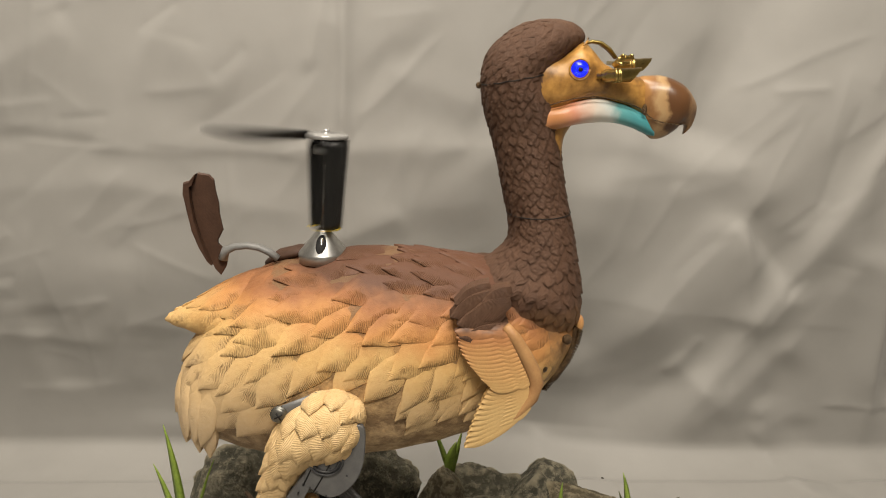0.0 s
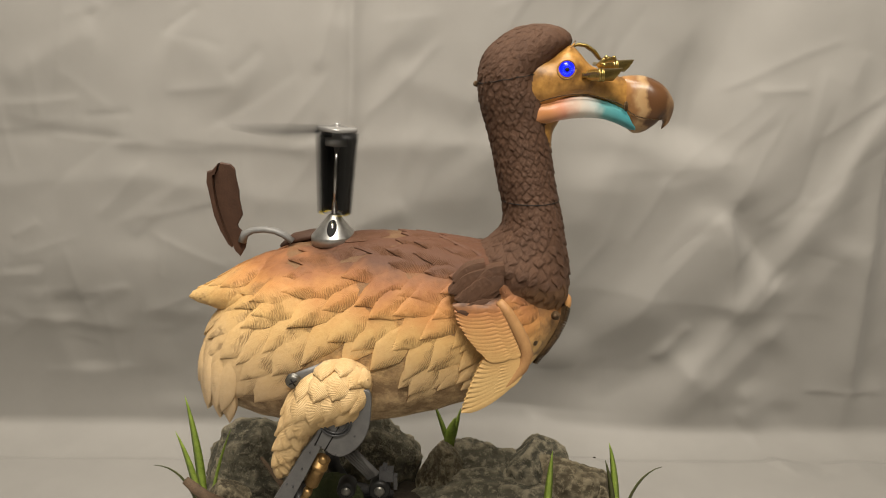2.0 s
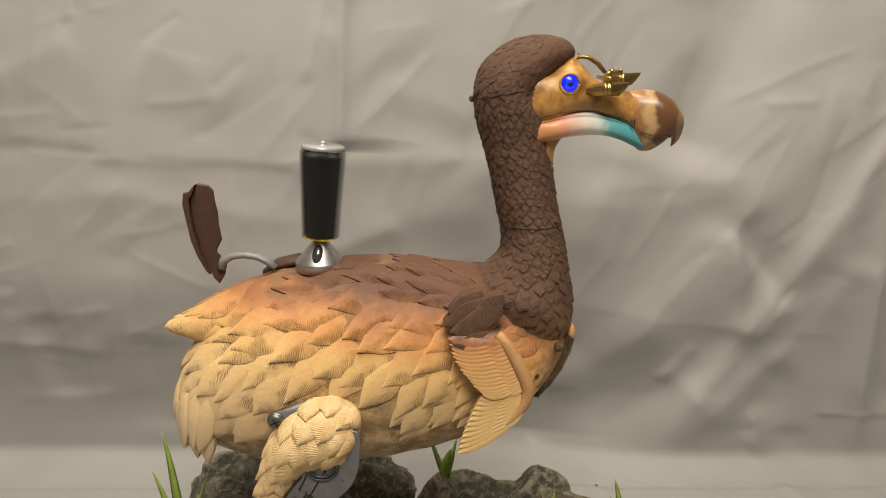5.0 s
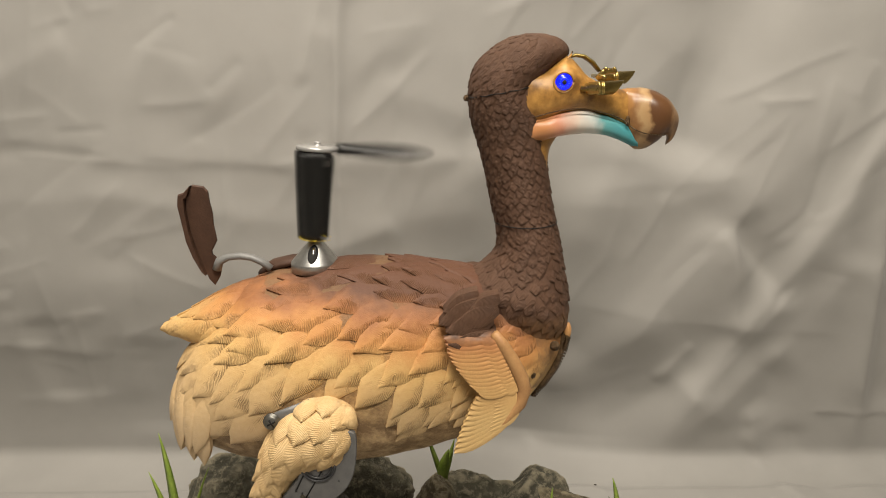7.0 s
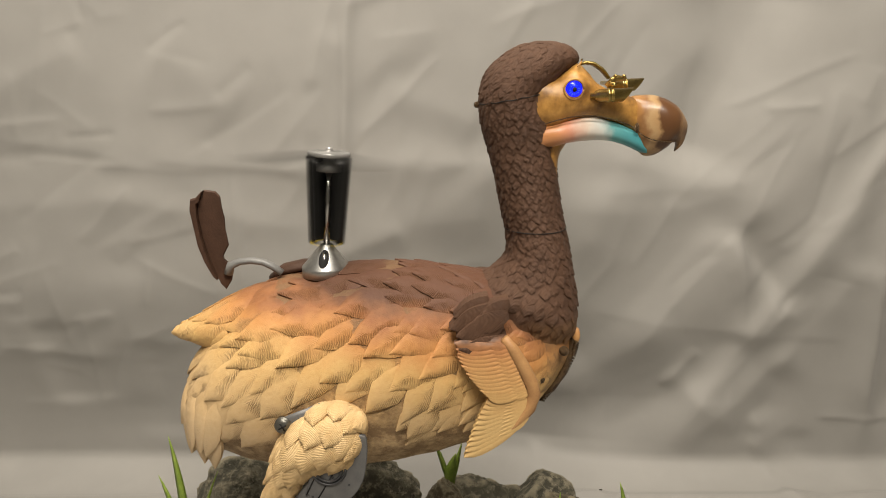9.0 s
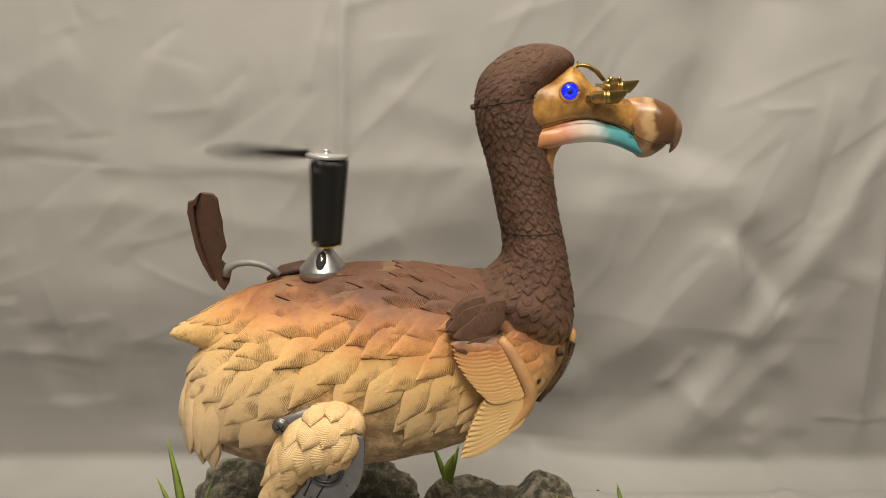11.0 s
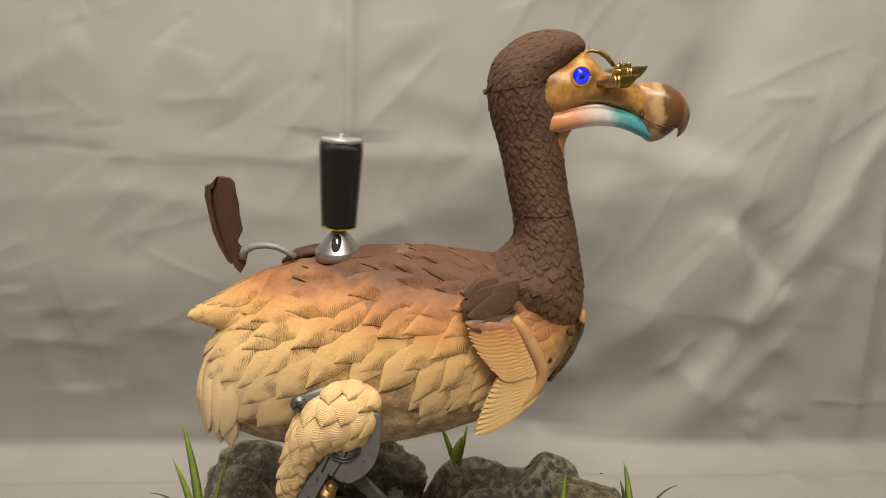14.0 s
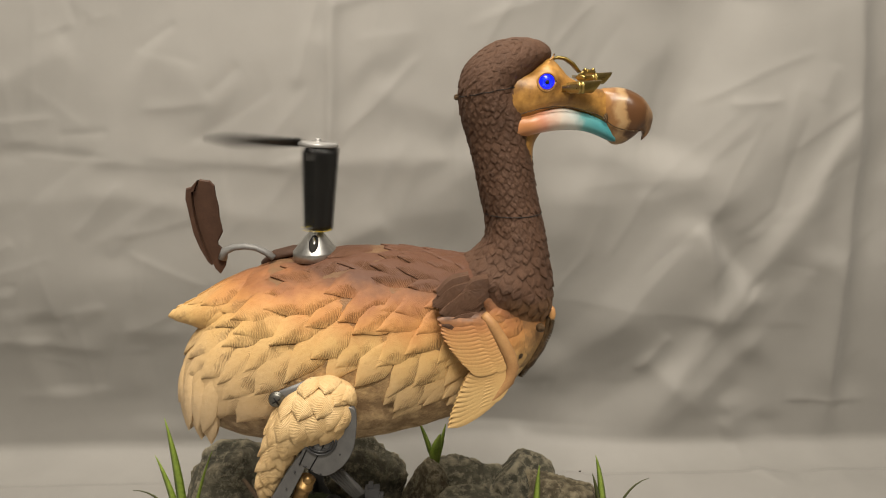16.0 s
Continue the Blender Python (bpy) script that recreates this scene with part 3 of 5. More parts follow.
    f = f - 0.045 * lean * lean * (3 - 2 * lean) * np.exp(-((X - 0.09) / 0.17) ** 2) * np.clip((S + 0.03) / 0.08, 0, 1)
    # push the folds towards the room, at right angles to the sheet
    ny = np.where(s >= radius, -1.0, 0.0)
    nz = np.where(s >= radius, 0.0, 1.0)
    k0 = len(drop)
    for q, a in enumerate(turn):
        ny[k0 + q], nz[k0 + q] = -math.cos(a), math.sin(a)
    Y = py[:, None] + ny[:, None] * f
    Z = pz[:, None] + nz[:, None] * np.maximum(f, -0.004)
    h, w = X.shape
    co = np.stack([X, Y, Z], -1).reshape(-1, 3)
    idx = np.arange(h * w).reshape(h, w)
    quads = np.stack([idx[:-1, :-1], idx[1:, :-1], idx[1:, 1:], idx[:-1, 1:]], -1).reshape(-1, 4)
    me = bpy.data.meshes.new("backdrop")
    me.from_pydata(co.tolist(), [], quads.tolist())
    me.materials.append(CLOTH)
    me.shade_smooth()
    return tagged(new("backdrop", me), "creased grey satin cloth hung as a backdrop and spread over the table", "backdrop cloth", kind="structure")


def box(bm, x0, x1, y0, y1, z0, z1):
    m = Matrix.Translation(((x0 + x1) / 2, (y0 + y1) / 2, (z0 + z1) / 2)) @ Matrix.Diagonal((x1 - x0, y1 - y0, z1 - z0, 1))
    bmesh.ops.create_cube(bm, size=1, matrix=m)
    return bm


def room():
    for name, b in (("floor", (-2.4, 2.4, -2.4, 1.5, -0.12, -0.006)), ("ceiling", (-2.4, 2.4, -2.4, 1.5, 2.4, 2.5)), ("wall_north", (-2.4, 2.4, 1.4, 1.5, -0.006, 2.4)),
                    ("wall_south", (-2.4, 2.4, -2.4, -2.3, -0.006, 2.4)), ("wall_west", (-2.4, -2.3, -2.3, 1.4, -0.006, 2.4)), ("wall_east", (2.3, 2.4, -2.3, 1.4, -0.006, 2.4))):
        me = finish(box(bmesh.new(), *b), name, PLASTER, smooth=False)
        tagged(new(name, me), "plain matt grey painted room surface", "wall", kind="structure")


backdrop()
room()


# ---- rocks and plants ----
def rock(centre, size, seed, material, label, facets=9, rough=0.11):
    """A boulder: a ball cut by flat facets, then roughened at three scales."""
    rnd = random.Random(seed)
    bm = bmesh.new()
    bmesh.ops.create_icosphere(bm, subdivisions=5, radius=1)
    cuts = []
    for _ in range(facets):
        n = Vector((rnd.uniform(-1, 1), rnd.uniform(-1, 0.6), rnd.uniform(-0.3, 1))).normalized()
        cuts.append((n, rnd.uniform(0.62, 0.88)))
    off = Vector((rnd.uniform(0, 50), rnd.uniform(0, 50), rnd.uniform(0, 50)))
    for v in bm.verts:
        p = v.co.copy()
        for n, d in cuts:
            k = p.dot(n) - d
            if k > 0:
                p -= n * k * 0.86
        q = p * 1.7 + off
        p *= 1 + rough * noise.fractal(q, 1.0, 2.0, 3) + rough * 0.42 * noise.fractal(q * 4.3, 1.0, 2.0, 4) + 0.05 * noise.ridged_multi_fractal(q * 3.1, 1.0, 2.1, 4, 1.0, 2.0) * rough
        v.co = Vector((p.x * size[0], p.y * size[1], p.z * size[2])) + Vector(centre)
    return solid("rock", bm, material, label, "rock", "rocks of the diorama base")


def grass_blade(bm, root, bend, tip, width, n=10):
    """A folded tapering blade along a curve from root by bend to tip."""
    root, bend, tip = Vector(root), Vector(bend), Vector(tip)
    rows = []
    for i in range(n + 1):
        t = i / n
        p = root * (1 - t) ** 2 + bend * 2 * t * (1 - t) + tip * t * t
        d = ((bend - root) * (1 - t) + (tip - bend) * t).normalized()
        side = d.cross(Vector((0, -1, 0.15))).normalized()
        out = side.cross(d).normalized()
        w = width * (0.55 + 0.9 * t if t < 0.4 else 0.91 * (1 - ((t - 0.4) / 0.6) ** 1.6)) + 0.0003
        rows.append([bm.verts.new(p - side * w), bm.verts.new(p + out * w * 0.35), bm.verts.new(p + side * w), bm.verts.new(p - out * w * 0.12)])
    for a, b in zip(rows, rows[1:]):
        for j in range(4):
            bm.faces.new((a[j], a[(j + 1) % 4], b[(j + 1) % 4], b[j]))
    bm.faces.new(rows[0])
    bm.faces.new(rows[-1])
    return bm


def tuft(name_label, base, blades):
    """A plant of a few blades; each blade: bend, tip (x, z), depth shift, width, material."""
    ob = thing("grass_tuft", base, name_label, "grass plant", "grass tufts")
    for bend, tip, dy, w, mat in blades:
        y = base[1]
        part("blade", grass_blade(bmesh.new(), Vector(base) + Vector((0, dy * 0.2, 0)), (bend[0], y + dy * 0.6, bend[1]), (tip[0], y + dy, tip[1]), w), mat, ob)
    return ob


def diorama():
    bm = bmesh.new()
    bmesh.ops.create_uvsphere(bm, u_segments=64, v_segments=24, radius=1)
    for v in bm.verts:
        p = v.co
        z = max(p.z, 0.0)
        k = 1 + 0.06 * noise.noise(p * 4)
        v.co = Vector((p.x * 0.31 * k + 0.0, p.y * 0.17 * k + 0.73, 0.001 + z ** 0.7 * 0.085 * (1 + 0.15 * noise.noise(p * 9))))
    solid("diorama_base", bm, EARTH, "dark earth mound that carries the rocks and the model", "diorama base")
    rock(((-0.2550, 0.1013)[0], 0.80, (-0.2481, 0.1737)[1] - 0.066), (0.080, 0.055, 0.080), 3, ROCK, "dark grey-green boulder with a pitted face")
    rock(((-0.1303, 0.0701)[0], 0.86, (-0.1074, 0.1680)[1] - 0.090), (0.094, 0.055, 0.094), 8, ROCK, "large dark rounded boulder behind the leg", 6)
    rock(((-0.0045, 0.0839)[0], 0.83, (-0.0070, 0.1393)[1] - 0.056), (0.034, 0.045, 0.056), 14, ROCKPALE, "brown-olive rock beside a grass tuft", 6)
    rock(((0.0548, 0.0843)[0], 0.835, (0.0520, 0.1537)[1] - 0.086), (0.066, 0.050, 0.068), 22, ROCK, "dark pitted rock with a broad flat face", 6)
    rock(((0.1302, 0.1029)[0], 0.83, (0.1304, 0.1613)[1] - 0.070), (0.055, 0.046, 0.050), 26, ROCK, "dark angular rock on top of the pile", 6)
    rock(((0.1726, 0.0803)[0], 0.805, (0.1679, 0.1305)[1] - 0.048), (0.060, 0.045, 0.054), 33, ROCKPALE, "smooth brown-olive rock at the end of the pile", 5)
    rock(((0.2150, 0.0764)[0], 0.775, (0.2136, 0.1009)[1] - 0.034), (0.030, 0.030, 0.038), 37, ROCKPALE, "small pale brown rock beside grass", 6)
    rock(((-0.2720, 0.1136)[0], 0.725, (-0.2702, 0.1381)[1] - 0.036), (0.030, 0.030, 0.040), 41, ROCKPALE, "small pale tan rock beside driftwood", 7)
    rock(((-0.1419, 0.1228)[0], 0.74, 0.100), (0.040, 0.030, 0.040), 45, MOSS, "moss-covered green stone under the model", 3)
    rock(((0.0363, 0.0617)[0], 0.80, 0.060), (0.090, 0.045, 0.060), 51, ROCK, "low dark rock at the foot of the pile")
    rock(((0.1138, 0.0623)[0], 0.79, 0.060), (0.070, 0.045, 0.062), 55, ROCK, "dark rock at the foot of the pile")
    tuft("green grass tuft with a bent brown-edged blade", ((-0.3056, 0.0982)[0], 0.724, 0.07), [
        ((-0.3035, 0.1834), (-0.3181, 0.2586), 0.004, 0.0062, GRASS), ((-0.3091, 0.1595), (-0.3282, 0.2170), -0.01, 0.0052, GRASS),
        ((-0.2891, 0.1596), (-0.2660, 0.2105), 0.01, 0.0022, GRASS), ((-0.3117, 0.1714), (-0.3547, 0.1767), -0.02, 0.0018, GRASSDARK)])
    tuft("short green grass tuft behind a rock", ((0.0098, 0.1169)[0], 0.84, (0.0098, 0.1169)[1]), [
        ((0.0032, 0.1528), (-0.0145, 0.1967), 0.0, 0.0038, GRASS), ((0.0072, 0.1484), (0.0174, 0.1750), -0.006, 0.0085, GRASS),
        ((0.0176, 0.1529), (0.0253, 0.1838), 0.006, 0.0040, GRASS)])
    tuft("thin green grass tuft with dark tips", ((0.2239, 0.1052)[0], 0.72, 0.04), [
        ((0.2198, 0.1579), (0.2064, 0.2020), 0.0, 0.0055, GRASS), ((0.2159, 0.1418), (0.2014, 0.1816), -0.006, 0.0040, GRASSDARK),
        ((0.2321, 0.1540), (0.2781, 0.1631), 0.01, 0.0019, GRASSDARK)])
    tuft("single upright green grass blade", ((0.1287, 0.1023)[0], 0.70, 0.06), [((0.1301, 0.1542), (0.1337, 0.2024), 0.0, 0.0055, GRASS)])
    p, q = (-0.3122, 0.1652), (-0.2658, 0.1223)
    solid("driftwood_stick", tube([(p[0], 0.69, p[1]), (p[0] * 0.5 + q[0] * 0.5, 0.69, p[1] * 0.45 + q[1] * 0.55), (q[0], 0.70, q[1]), (q[0] + 0.05, 0.71, 0.07)], [0.005, 0.0075, 0.0075, 0.006], 14), WOOD, "weathered brown driftwood stub among the rocks", "driftwood")
    p, q = (-0.2182, 0.1970), (-0.1741, 0.1592)
    solid("driftwood_stick", tube([(p[0], 0.69, p[1]), (q[0], 0.66, q[1]), (q[0] + 0.09, 0.66, 0.08)], [0.002, 0.0045, 0.006], 12), WOOD, "thin brown driftwood branch beside the leg", "driftwood")
    for (cx, cy), r in (((-0.3900, 1.0300), 0.0018), ((0.2580, 1.0150), 0.0020), ((-0.3420, 1.0150), 0.0012)):
        bm = bmesh.new()
        bmesh.ops.create_icosphere(bm, subdivisions=2, radius=r, matrix=Matrix.Translation((cx, cy, r * 0.5 + 0.003)) @ Matrix.Diagonal((1.3, 0.9, 0.6, 1)))
        solid("crumb", bm, EARTH, "tiny dark crumb lying on the grey cloth", "crumb", "crumbs on the cloth")


diorama()


# ---- the mechanical bird ----
dodo = thing("mechanical_dodo", ORIGIN, "brown and cream resin dodo with spinning rotor and metal legs", "model bird")

BODY = Loft(YB,
    ((-0.2658, 0.3564), (-0.2684, 0.3165), 0.028),
    ((-0.2555, 0.3807), (-0.2563, 0.2899), 0.052),
    ((-0.2320, 0.4100), (-0.2332, 0.2751), 0.070),
    ((-0.2032, 0.4387), (-0.2064, 0.2653), 0.081),
    ((-0.1712, 0.4587), (-0.1754, 0.2576), 0.085),
    ((-0.1311, 0.4627), (-0.1363, 0.2521), 0.087),
    ((-0.0847, 0.4749), (-0.0902, 0.2553), 0.086),
    ((-0.0389, 0.4751), (-0.0410, 0.2621), 0.082),
    ((0.0099, 0.4697), (0.0080, 0.2739), 0.075),
    ((0.0498, 0.4629), (0.0500, 0.2891), 0.065),
    ((0.0809, 0.4466), (0.0818, 0.3090), 0.055),
    ((0.1062, 0.4274), (0.1054, 0.3313), 0.044),
    ((0.1255, 0.4119), (0.1235, 0.3560), 0.028),
    ((0.1342, 0.3969), (0.1338, 0.3789), 0.010))
NECK = Loft(YB,
    ((-0.0080, 0.4380), (0.0980, 0.3600), 0.030),
    ((0.0406, 0.4629), (0.1353, 0.4002), 0.051),
    ((0.0575, 0.4756), (0.1394, 0.4328), 0.046),
    ((0.0657, 0.4881), (0.1340, 0.4678), 0.040),
    ((0.0652, 0.5079), (0.1276, 0.5008), 0.035),
    ((0.0598, 0.5322), (0.1209, 0.5294), 0.033),
    ((0.0538, 0.5620), (0.1154, 0.5593), 0.032),
    ((0.0461, 0.5913), (0.1118, 0.5886), 0.033),
    ((0.0393, 0.6142), (0.1121, 0.6105), 0.036),
    ((0.0366, 0.6368), (0.1060, 0.6303), 0.0385),
    ((0.0380, 0.6536), (0.1042, 0.6471), 0.040),
    ((0.0435, 0.6680), (0.1173, 0.6621), 0.040),
    ((0.0569, 0.6811), (0.1314, 0.6781), 0.035),
    ((0.0736, 0.6909), (0.1234, 0.6900), 0.025),
    ((0.0904, 0.6953), (0.1102, 0.6948), 0.008))
body = part("body", BODY.mesh(70, 64, rough=0.0022, scale=45), BELLY, dodo, "carved resin body, brown above and straw below")
neck = part("neck", NECK.mesh(70, 48, rough=0.001, scale=60), HOOD, dodo, "dark brown scaled neck and hood")

# seam round the neck
seam = bmesh.new()
ring = [NECK.point(4.35 - 0.10 * math.cos(2 * math.pi * j / 40), 2 * math.pi * j / 40) for j in range(41)]
centre = sum(ring, Vector()) / 41
tube([centre + (p - centre) * 1.040 for p in ring], 0.0005, 6, seam)
part("seam", seam, HOLE, neck, "dark joint line round the neck")
rim = [((0.1331, 0.6781), 0.012), ((0.1304, 0.6753), 0.022), ((0.1260, 0.6715), 0.029)]
for sign in (-1, 1):
    part("hood_rim", tube([(p[0], YB + sign * w, p[1]) for p, w in rim], [0.0009, 0.0011, 0.0006], 8), FACE, neck, "thin tan rim at the edge of the hood")
crack = []
for k in range(26):
    a = math.pi * (0.06 + 0.74 * k / 25)
    lo, hi = 8.4, 12.0
    for _ in range(18):
        m = (lo + hi) / 2
        p = NECK.point(m, a)
        if p.z < 0.636 + 0.185 * (p.x - 0.036) + 0.0004 * math.sin(k * 1.3):
            lo = m
        else:
            hi = m
    p, nrm, ds, da = NECK.frame_at(lo, a)
    crack.append(p + nrm * 0.0010)
part("seam", tube(crack, 0.0005, 6), HOLE, neck, "dark joint line round the hood")
knob_x, knob_z = (0.0372, 0.6357)
bm = bmesh.new()
bmesh.ops.create_icosphere(bm, subdivisions=3, radius=0.0032, matrix=Matrix.Translation((knob_x - 0.003, YB, knob_z)))
part("knob", bm, BRONZE, neck, "small dark knob at the nape")


# face, beak and eyes
def head():
    face = Loft(YB,
        ((0.0857, 0.6675), (0.0878, 0.6052), 0.034),
        ((0.1086, 0.6660), (0.1108, 0.6122), 0.036),
        ((0.1269, 0.6759), (0.1279, 0.6191), 0.0355),
        ((0.1387, 0.6672), (0.1423, 0.6220), 0.031),
        ((0.1496, 0.6562), (0.1550, 0.6215), 0.025),
        ((0.1667, 0.6479), (0.1715, 0.6170), 0.019),
        ((0.1813, 0.6440), (0.1854, 0.6090), 0.016),
        ((0.1918, 0.6418), (0.1971, 0.6005), 0.014), square=0.85)
    part("face", face.mesh(50, 40, rough=0.0008, scale=90), FACE, dodo, "glossy ochre face skin")
    throat = Loft(YB,
        ((0.0906, 0.6087), (0.1247, 0.6014), 0.022),
        ((0.0913, 0.5903), (0.1165, 0.5880), 0.021),
        ((0.0948, 0.5740), (0.1148, 0.5729), 0.018),
        ((0.0983, 0.5592), (0.1154, 0.5587), 0.012),
        ((0.1075, 0.5492), (0.1163, 0.5516), 0.004))
    part("throat", throat.mesh(20, 28), FACE, dodo, "ochre throat strip")
    jaw = Loft(YB,
        ((0.0800, 0.6180), (0.0830, 0.5880), 0.028),
        ((0.1064, 0.6213), (0.1098, 0.5955), 0.034),
        ((0.1247, 0.6253), (0.1289, 0.5996), 0.031),
        ((0.1449, 0.6265), (0.1492, 0.6014), 0.0245),
        ((0.1655, 0.6204), (0.1680, 0.5998), 0.019),
        ((0.1822, 0.6142), (0.1847, 0.5941), 0.0165),
        ((0.1954, 0.6079), (0.2016, 0.5866), 0.014), square=0.8)
    part("lower_mandible", jaw.mesh(40, 32, rough=0.0006, scale=80), mandible_paint((0.1052, 0.6087)[0], (0.1964, 0.6091)[0]), dodo, "enamelled lower bill from pink through white to teal")
    horn = Loft(YB,
        ((0.1848, 0.6429), (0.1931, 0.5906), 0.0150),
        ((0.1905, 0.6446), (0.2005, 0.5855), 0.0185),
        ((0.2031, 0.6447), (0.2104, 0.5867), 0.0210),
        ((0.2159, 0.6419), (0.2198, 0.5925), 0.0225),
        ((0.2279, 0.6358), (0.2263, 0.5989), 0.0200),
        ((0.2375, 0.6251), (0.2304, 0.5989), 0.0140),
        ((0.2413, 0.6138), (0.2318, 0.5960), 0.0085),
        ((0.2386, 0.5989), (0.2310, 0.5914), 0.0045),
        ((0.2323, 0.5908), (0.2306, 0.5896), 0.0010), square=0.9)
    part("beak", horn.mesh(50, 36, rough=0.0006, scale=70), beak_paint((0.1860, 0.6090)[0], (0.2417, 0.6092)[0]), dodo, "glossy brown horn bill with cream bands and hooked tip")
    # dark gape line between the bills
    gape = [((0.0960, 0.6190), 0.0355), ((0.1053, 0.6219), 0.0355), ((0.1160, 0.6245), 0.0352), ((0.1247, 0.6259), 0.0345), ((0.1370, 0.6264), 0.0302), ((0.1500, 0.6252), 0.0262), ((0.1683, 0.6210), 0.0213), ((0.1832, 0.6153), 0.0182), ((0.1931, 0.6073), 0.0190), ((0.2015, 0.6034), 0.0212), ((0.2133, 0.6011), 0.0205), ((0.2250, 0.6006), 0.0165)]
    line = []
    for k in range(45):
        f = k / 44 * (len(gape) - 1.0001)
        q = [np.array([*gape[min(max(int(f) + d, 0), len(gape) - 1)][0], gape[min(max(int(f) + d, 0), len(gape) - 1)][1]]) for d in (-1, 0, 1, 2)]
        line.append(catmull(*q, f - int(f)))
    for sign in (-1, 1):
        part("gape_line", tube([(x, YB + sign * (w - 0.0005), z) for x, z, w in line], [0.0006] * 45, 6), BRONZE, dodo, "dark line of the mouth")
        nx, nz = (0.1874, 0.6142)
        bm = bmesh.new()
        bmesh.ops.create_icosphere(bm, subdivisions=2, radius=0.003, matrix=Matrix.Translation((nx, YB + sign * 0.0185, nz)) @ Matrix.Diagonal((0.8, 0.4, 1.7, 1)))
        part("nostril", bm, BRONZE, dodo, "dark nostril slit")
    ex, ez = (0.1224, 0.6507)
    iris = glow("blue_lit_iris", (0.004, 0.010, 0.85), 1.15)
    core = glow("pale_blue_iris_ray", (0.03, 0.10, 0.9), 1.3)
    for sign in (-1, 1):
        yy = YB + sign * 0.0345
        prof = [(0.0001, -0.0042), (0.004, -0.0036), (0.0070, -0.0018), (0.0083, 0.0006), (0.0085, 0.004)]
        eye = part("eye", lathe([(r, h * -sign) for r, h in prof], (ex, yy, ez), "y", 28), iris, dodo, "glowing cobalt blue glass eye")
        part("pupil", lathe([(0.0001, 0.0050 * sign), (0.0019, 0.0048 * sign), (0.0024, 0.0035 * sign)], (ex, yy, ez), "y", 18), HOLE, eye, "black pupil")
        for k in range(14):
            a = 2 * math.pi * k / 14 + 0.2
            r0, r1 = 0.0036, 0.0058 + 0.0008 * math.sin(k * 5)
            part("iris_ray", tube([(ex + r0 * math.cos(a), yy + sign * 0.0037, ez + r0 * math.sin(a)), (ex + r1 * math.cos(a), yy + sign * 0.0026, ez + r1 * math.sin(a))], [0.0003, 0.0001], 5), core, eye)
        ring = [(ex + 0.0092 * math.cos(a), yy + sign * (0.0008 - 0.0006 * math.cos(a)), ez + 0.0092 * math.sin(a)) for a in [2 * math.pi * k / 24 for k in range(25)]]
        part("eyelid", tube(ring, 0.0011, 8), FACE, dodo, "ochre rim round the eye")


def goggles():
    """Brass loupes on a curved arm before the eyes."""
    g = part("loupe_arm", tube([(p[0], YB, p[1]) for p in ((0.1316, 0.6732), (0.1383, 0.6754), (0.1463, 0.6743), (0.1546, 0.6689), (0.1619, 0.6606))], [0.0010, 0.0019, 0.0020, 0.0020, 0.0016], 10, flat=4.5), STRAP, dodo, "curved brass strap from forehead to loupes")
    for yy, p, q in ((0.658, (0.1384, 0.6447), (0.1747, 0.6461)), (0.715, (0.1667, 0.6529), (0.1991, 0.6545))):
        a, b = Vector((p[0], yy, p[1])), Vector((q[0], yy, q[1]))
        L = (b - a).length
        steps = [(0.00, 0.0034), (0.12, 0.0034), (0.121, 0.0058), (0.20, 0.0058), (0.201, 0.0072), (0.43, 0.0072), (0.431, 0.0082), (0.50, 0.0082), (0.501, 0.0074), (0.55, 0.0074), (0.551, 0.0082), (0.60, 0.0082), (0.601, 0.0076), (0.86, 0.0080), (0.87, 0.0070)]
        bm = tube([a + (b - a) * t for t, r in steps], [r * 0.80 for t, r in steps], 24)
        for v in bm.verts:
            t = (v.co - a).dot((b - a).normalized()) / L
            if t > 0.8:
                v.co.x += (v.co.z - (a.z + b.z) / 2 + 0.004) * 0.8
        part("loupe_barrel", bm, BRASS, g, "stepped brass loupe barrel with slanted end")
    sx, sz = (0.1637, 0.6590)
    part("cross_bar", tube([(sx - 0.004, 0.655, sz - 0.004), (sx - 0.002, 0.718, sz - 0.003)], 0.0020, 12), BRASS, g)
    part("clamp", tube([(sx - 0.006, YB - 0.012, sz - 0.006), (sx + 0.002, YB - 0.012, sz + 0.002), (sx + 0.012, YB - 0.012, sz + 0.001)], [0.003, 0.0036, 0.002], 10), BRASS, g)
    bm = bmesh.new()
    for dx in (0.0, 0.008):
        lathe([(0.0001, -0.0030), (0.0015, -0.0026), (0.0018, -0.0012), (0.0018, 0.002)], (sx + dx, YB - 0.020, sz + 0.0035), "y", 12, bm)
    part("screw", bm, BRASS, g, "small brass clamp screws")


head()
goggles()

